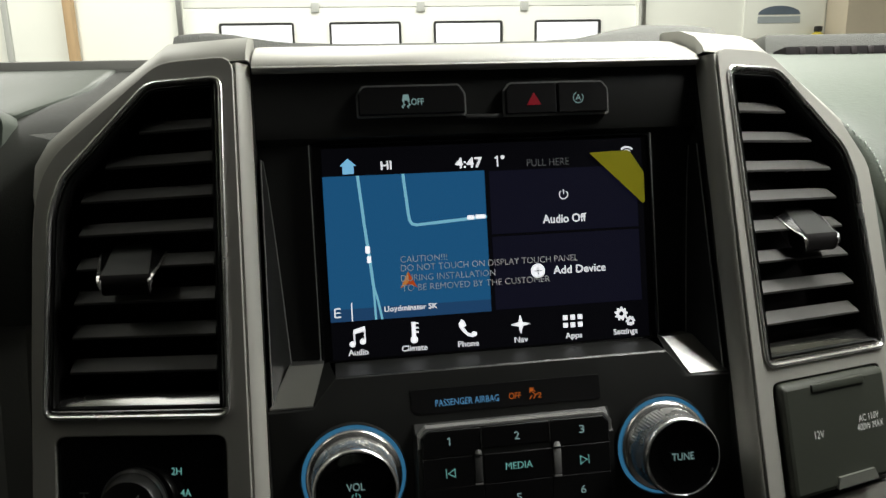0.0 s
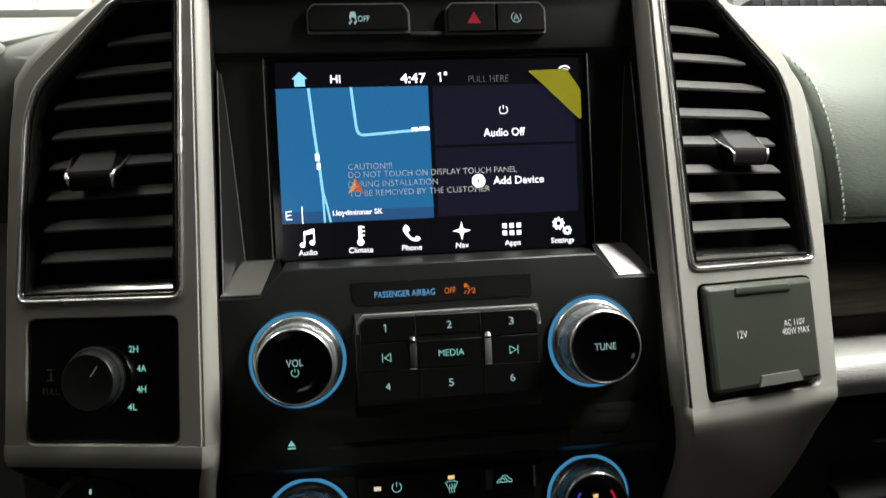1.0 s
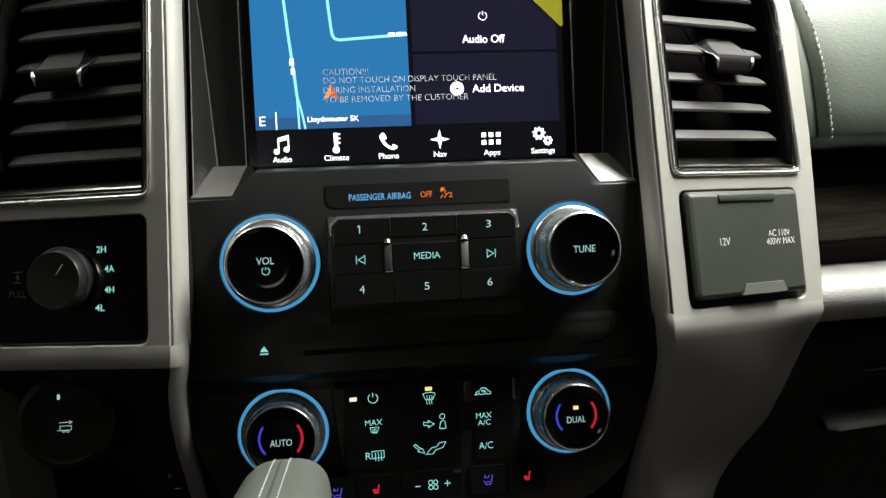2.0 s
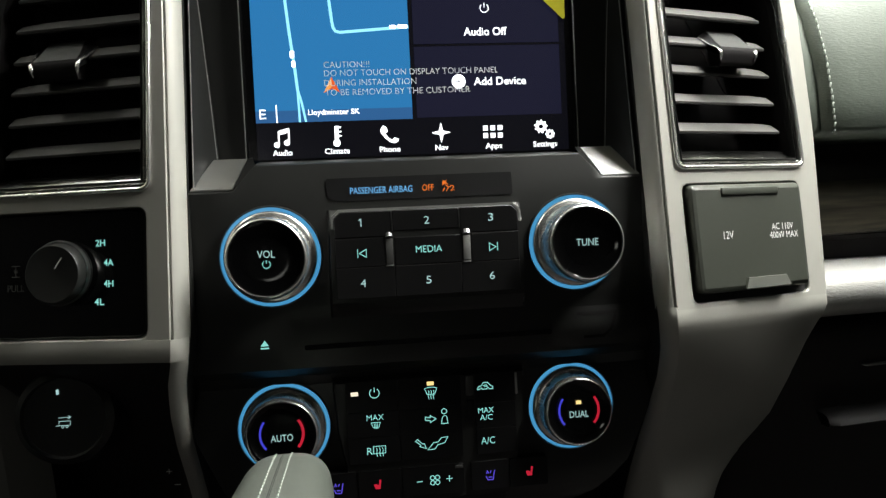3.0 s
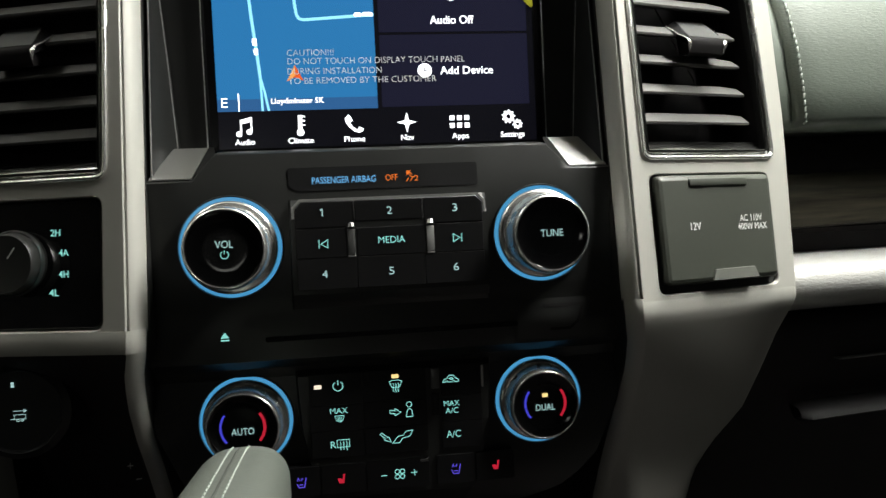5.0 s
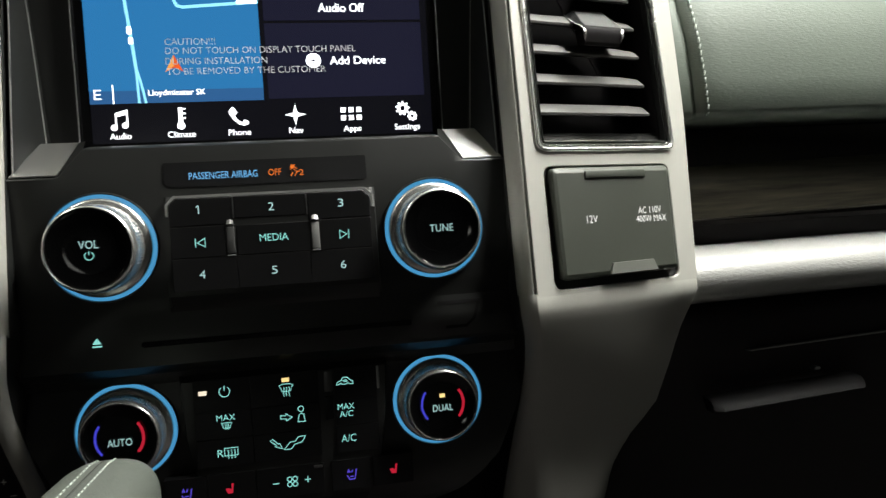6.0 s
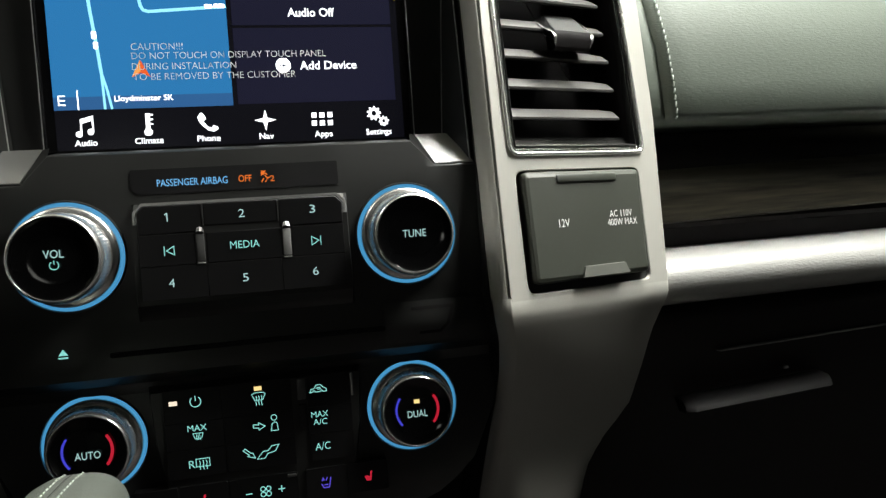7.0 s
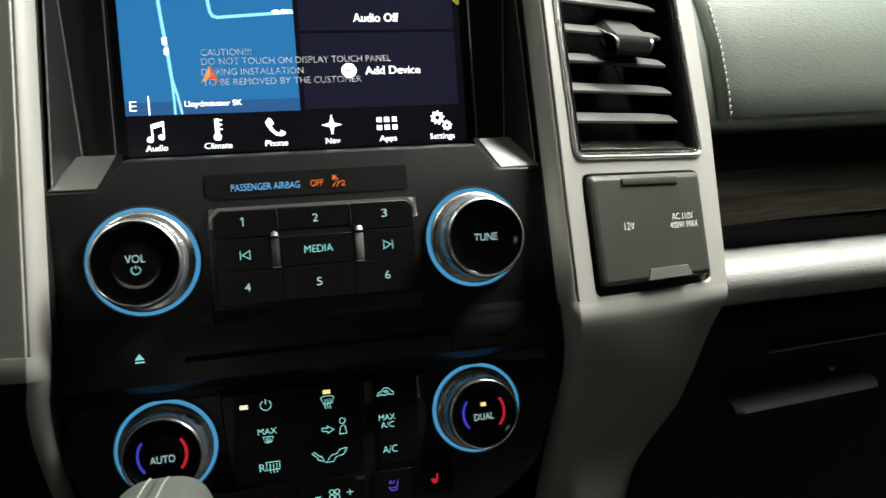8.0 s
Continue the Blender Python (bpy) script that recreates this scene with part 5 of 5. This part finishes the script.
# ---- trailer brake dial ----
trailer = thing("trailer_brake_control", (-0.19, 0.0, -0.13), "black trailer dial low on the dark trim", "switch")
wheel = part("dial", lathe([(0.0267, 0.045), (0.0262, -0.0090), (0.0243, -0.0180), (0.0209, -0.0205), (0.0199, -0.0185), (0.0002, -0.0180)], -0.1890, -0.0775, 48), BLACK, trailer, "black round dial")
# glow added to the mark so that it shows in the dark
part("dial_mark", box(-0.1921, -0.1911, -0.0194, -0.0180, -0.0652, -0.0627), PALE, wheel, "pale mark with added glow")
icon("trailer_sign", PALE, wheel, -0.0188, -0.1890, -0.0798, 0.0034, strokes=[[(-0.9, 0.75), (0.9, 0.75)], [(0.5, 1.0), (0.95, 0.75), (0.5, 0.5)], [(-0.8, 0.2), (0.8, 0.2), (0.8, -0.45), (-0.8, -0.45), True], circle(-0.3, -0.65, 0.18, 8) + [True], circle(0.3, -0.65, 0.18, 8) + [True], [(-1.3, -0.45), (-0.8, -0.45)]], width=0.09)
icon("plus_sign", PRINT, trailer, leg_y(0.1480, -0.1200, -1) - 0.0015, -0.1480, -0.1200, 0.0016, strokes=[[(-1, 0), (1, 0)], [(0, -1), (0, 1)]], width=0.3)
icon("minus_sign", PRINT, trailer, leg_y(0.1440, -0.1280, -1) - 0.0015, -0.1440, -0.1280, 0.0016, strokes=[[(-1, 0), (1, 0)]], width=0.3)


# ---- passenger side ----
def edge_x(z):
    """The silver upright's outer edge, which slants in towards the top."""
    return 0.2375 if z < 0.15 else 0.2375 - 1.22 * (min(z, 0.222) - 0.15) ** 1.15


def seam(z):
    return 0.2605 - 0.11 * (z - 0.053) if z < 0.15 else 0.2498 + 0.006 * min(1, (z - 0.15) / 0.02) - 1.20 * (min(z, 0.222) - 0.15) ** 1.15


PADLINE = [(0.080, 0.0562), (0.030, 0.0564), (0.0178, 0.0575), (0.0151, 0.0612), (0.0140, 0.08), (0.0150, 0.105), (0.0200, 0.13), (0.0260, 0.145), (0.0330, 0.158), (0.043, 0.172), (0.058, 0.188), (0.082, 0.205), (0.115, 0.222), (0.16, 0.239), (0.20, 0.2525), (0.215, 0.2535)]


def pad_rows(side, line, first, shift=0.0):
    rows = []
    for y, z in line:
        e, s = edge_x(z), seam(z) + shift
        row = []
        for x, dip in ((e, 0.014), (e + 0.0015, 0.008), (e + 0.004, 0.0066), (s - 0.009, 0.0056), (s - 0.005, 0.0050), (s - 0.0018, 0.0056), (s, 0.0064), (s + 0.0018, 0.0014), (s + 0.006, -0.0002), (s + 0.02, -0.0005), (0.33, 0.0), (0.42, 0.002), (0.55, 0.006), (0.84, 0.02))[first:]:
            row.append((side * x, y + dip, z + (0.006 * max(0, x - 0.27) if z < 0.07 else 0)))
        rows.append(row)
    return rows


rows = pad_rows(1, PADLINE, 0)
pad = thing("dash_pad", (0.5, 0.05, 0.05), "grey-green leather dashboard pad with a stitched seam", "dashboard pad")
part("leather", loft(rows), PAD, pad, smooth=70)


def pad_y(z):
    for (y0, z0), (y1, z1) in zip(PADLINE, PADLINE[1:]):
        if z0 <= z <= z1:
            return y0 + (y1 - y0) * (z - z0) / (z1 - z0)
    return PADLINE[-1][0]


stitch_mesh = None
for k in range(30):
    z = 0.0588 + 0.0041 * k
    x, y = seam(z) + 0.0047, pad_y(z) - 0.0004
    if stitch_mesh is None:
        stitch_mesh = finish("stitch", box(-0.00055, 0.00055, -0.0006, 0.0006, -0.0016, 0.0016, 0.0004, 1), THREAD)
    ob = new("stitch", stitch_mesh)
    ob.parent = pad
    slope = math.degrees(math.atan2(pad_y(z + 0.002) - pad_y(z - 0.002), 0.004))
    ob.matrix_basis = Matrix.Translation(-Vector((0.5, 0.05, 0.05))) @ pose(x, y, z, -slope, 9 + 5 * math.sin(k * 2.1), 0)

rows = [[(x, y + d * 0.03, z) for d, x in ((0, 0.2325), (0.2, 0.33), (0.5, 0.5), (1, 0.84))] for y, z in ((0.086, 0.0575), (0.062, 0.046), (0.052, 0.034), (0.050, 0.026))]
setting("trim_upper", loft(rows), DARKTRIM, "dark brown-black recess under the dash pad", "trim")
rows = [[(x, y + d * 0.03, z + d * 0.010) for d, x in ((0, 0.2325), (0.2, 0.33), (0.5, 0.5), (1, 0.84))] for y, z in ((0.056, 0.0285), (0.046, 0.0270), (0.042, 0.018), (0.042, 0.004), (0.046, -0.008), (0.056, -0.0095))]
wood = thing("wood_trim", (0.5, 0.06, 0.0), "dark streaked wood trim along the passenger side", "trim strip")
part("strip", loft(rows), WOOD, wood, smooth=60)
rows = [[(x, y + d * 0.03, z) for d, x in ((0, 0.2325), (0.2, 0.33), (0.5, 0.5), (1, 0.84))] for y, z in ((0.056, -0.0085), (0.066, -0.012), (0.066, -0.034))]
setting("trim_gap", loft(rows), DARKTRIM, "dark gap below the wood trim", "trim")
rows = []
for y, z in ((0.072, -0.0250), (0.050, -0.0262), (0.034, -0.0286), (0.024, -0.0330), (0.0192, -0.0390), (0.0196, -0.0465), (0.0236, -0.0540), (0.033, -0.0600), (0.055, -0.0640), (0.075, -0.0680)):
    rows.append([(x, y + d * 0.03, z + d * 0.002) for d, x in ((0, 0.2315), (0.2, 0.33), (0.5, 0.5), (1, 0.84))])
shelf = thing("dash_ledge", (0.5, 0.05, -0.06), "pale silver leather-grained ledge along the dashboard", "dashboard trim")
part("ledge", loft(rows), LEDGE, shelf, smooth=70)

glove = thing("glove_box", (0.45, 0.1, -0.32), "black glove box with a long pull handle, closed", "glove box")
rows = []
for y, z in ((0.10, -0.064), (0.064, -0.070), (0.057, -0.080), (0.062, -0.098), (0.077, -0.125), (0.098, -0.165), (0.138, -0.24), (0.19, -0.33)):
    rows.append([(x, y + d * 0.03 + (0.05 if x < 0.21 else 0), z) for d, x in ((0, 0.20), (0.02, 0.24), (0.2, 0.33), (0.5, 0.5), (1, 0.84))])
part("lid", loft(rows), DARKTRIM, glove, smooth=60)
# lid gap edge with its highlight put in as pale colour
part("lid_line", box(0.318, 0.470, 0.0655, 0.075, -0.1025, -0.1014, 0.0004), EDGEGLINT, glove, "edge above the handle, paled as a highlight", warp=lambda x, y, z: (x, y + 0.06 * (x - 0.32) - 0.0018, z + 0.02 * (x - 0.32)))
handle_rows = []
for t in (0, 0.04, 0.25, 0.5, 0.75, 0.96, 1.0):
    x = 0.291 + 0.128 * t
    k = 0.55 if t in (0, 1.0) else 1.0
    y0, z0 = 0.074 + 0.05 * (x - 0.29), -0.137 + 0.035 * (x - 0.29)
    handle_rows.append([(x, y0 + 0.010, z0 + 0.001), (x, y0 - 0.004 * k, z0 - 0.0005), (x, y0 - 0.010 * k, z0 - 0.004), (x, y0 - 0.0115 * k, z0 - 0.0065), (x, y0 - 0.009 * k, z0 - 0.0085), (x, y0 + 0.004, z0 - 0.0085)])
part("handle", loft(handle_rows, True), HANDLE, glove, "dark grey pull handle")
part("lock", box(0.3762, 0.3812, 0.0735, 0.080, -0.1236, -0.1214, 0.0006), KNURL, glove, "small metal lock")

# ---- driver side ----
DRIVERLINE = [(0.100, 0.178), (0.088, 0.185), (0.0800, 0.1915), (0.0775, 0.1952), (0.0785, 0.1980), (0.0830, 0.2003), (0.10, 0.2075), (0.14, 0.2240), (0.18, 0.2405), (0.212, 0.2535), (0.2165, 0.2540)]
rows = pad_rows(-1, DRIVERLINE, 6, 0.043)
cluster_pad = thing("cluster_pad", (-0.4, 0.1, 0.17), "pale grey leather pad above the driver's instruments", "dashboard pad")
part("leather", loft(rows), PAD, cluster_pad, smooth=50)
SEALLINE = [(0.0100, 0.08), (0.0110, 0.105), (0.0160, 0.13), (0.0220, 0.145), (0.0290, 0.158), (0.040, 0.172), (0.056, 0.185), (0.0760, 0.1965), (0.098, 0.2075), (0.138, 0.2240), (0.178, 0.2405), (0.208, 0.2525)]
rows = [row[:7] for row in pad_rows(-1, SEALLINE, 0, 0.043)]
setting("trim_seal", loft(rows), SLOPE, "grey-green leather slope, darkened for shade along the silver upright", "trim")
rows = []
for y, z in ((0.090, 0.190), (0.080, 0.184), (0.068, 0.176), (0.056, 0.165), (0.045, 0.150), (0.036, 0.135), (0.030, 0.11), (0.026, 0.05), (0.028, -0.05), (0.05, -0.16), (0.09, -0.30)):
    rows.append([(-x, y + dy, z) for x, dy in ((0.228, 0.016), (0.2345, 0.003), (0.244, -0.006), (0.258, -0.006), (0.28, 0.018), (0.36, 0.09), (0.5, 0.12), (0.84, 0.14))])
setting("trim_driver", loft(rows), SEALGREY, "dark grey trim between upright and instruments", "trim")
binnacle = thing("instrument_hood", (-0.33, 0.05, 0.1), "dark hood round the instruments", "instrument hood")
outline = [(-0.2590, 0.1905), (-0.2605, 0.1760), (-0.2700, 0.1580), (-0.3300, 0.1200), (-0.4200, 0.1200), (-0.4200, 0.2050), (-0.3000, 0.2080), (-0.2660, 0.1985)]
part("hood", prism(rounded(outline, 0.004), 0.050, 0.14), PAD, binnacle, smooth=50)

# ---- console and gear lever ----
rows = []
for y, z in ((0.03, -0.155), (0.0, -0.168), (-0.05, -0.185), (-0.12, -0.20), (-0.35, -0.25), (-0.36, -0.42)):
    rows.append([(x, y, z - 0.15 * (abs(x) > 0.15) - 0.05 * (abs(x) > 0.11)) for x in (-0.17, -0.149, -0.12, 0, 0.12, 0.149, 0.17)])
setting("console", loft(rows), DARKTRIM, "dark centre console below the panel", "console")

lever = thing("gear_lever", (-0.073, -0.12, -0.23), "grey leather gear lever with double white stitching", "gear lever")
GRIP = ((-0.0575, 0.009, 0.005), (-0.0590, 0.0140, 0.0108), (-0.0625, 0.0172, 0.0152), (-0.0690, 0.0190, 0.0182), (-0.0800, 0.0200, 0.0198), (-0.100, 0.0208, 0.0206), (-0.125, 0.0214, 0.0214), (-0.150, 0.0218, 0.0218),
        (-0.170, 0.0205, 0.0212), (-0.182, 0.0180, 0.0180), (-0.188, 0.0120, 0.0115), (-0.190, 0.005, 0.005))
cx, mid = -0.0735, -0.1085
rows = []
for y, w, h in GRIP:
    row = []
    for i in range(40):
        a = 2 * math.pi * i / 40
        c, s = math.cos(a), math.sin(a)
        groove = 0.0006 * math.exp(-((c * w + 0.0012) / 0.0009) ** 2) * (s > 0)
        row.append((cx + 1.05 * w * math.copysign(abs(c) ** 0.72, c), y, mid + (h - groove) * math.copysign(abs(s) ** 0.82, s)))
    rows.append(row)
bm = loft(rows, True)
bm.faces.new(bm.verts[:40])
bm.faces.new(bm.verts[-40:])
part("handle", bm, LEVERHIDE, lever, smooth=70)
seam_rows = [[(cx - 0.0017, y, mid + h + 0.00005), (cx - 0.0012, y, mid + h - 0.0002), (cx - 0.0007, y, mid + h + 0.00005)] for y, w, h in GRIP[2:9]]
part("seam_band", loft(seam_rows), RUBBER, lever, "dark seam between the stitch lines", smooth=70)
lever_stitch = finish("stitch", box(-0.0004, 0.0004, -0.0012, 0.0012, -0.0004, 0.0004, 0.0003, 1), THREAD)
for x in (-0.0048, 0.0024):
    for k in range(27):
        y = -0.0605 - 0.0040 * k
        for (y0, w0, h0), (y1, w1, h1) in zip(GRIP, GRIP[1:]):
            if y1 <= y <= y0:
                t = (y - y0) / (y1 - y0)
                h, slope = h0 + (h1 - h0) * t, (h1 - h0) / (y1 - y0)
        ob = new("stitch", lever_stitch)
        ob.parent = lever
        ob.matrix_basis = Matrix.Translation(-ORIGIN[lever.name]) @ pose(cx + x, y, mid + h * 0.998, math.degrees(math.atan(slope)), 0, 0)
stem = lathe([(0.009, 0.0), (0.009, 0.10), (0.011, 0.112)], 0, 0, 20)
stem.transform(pose(cx, -0.118, -0.23, 90, 0, 0))
part("stem", stem, GLOSS, lever, "black stem")
part("side_switch", box(cx + 0.0165, cx + 0.0235, -0.150, -0.118, -0.122, -0.106, 0.003), GLOSS, lever, "gloss black side switch")
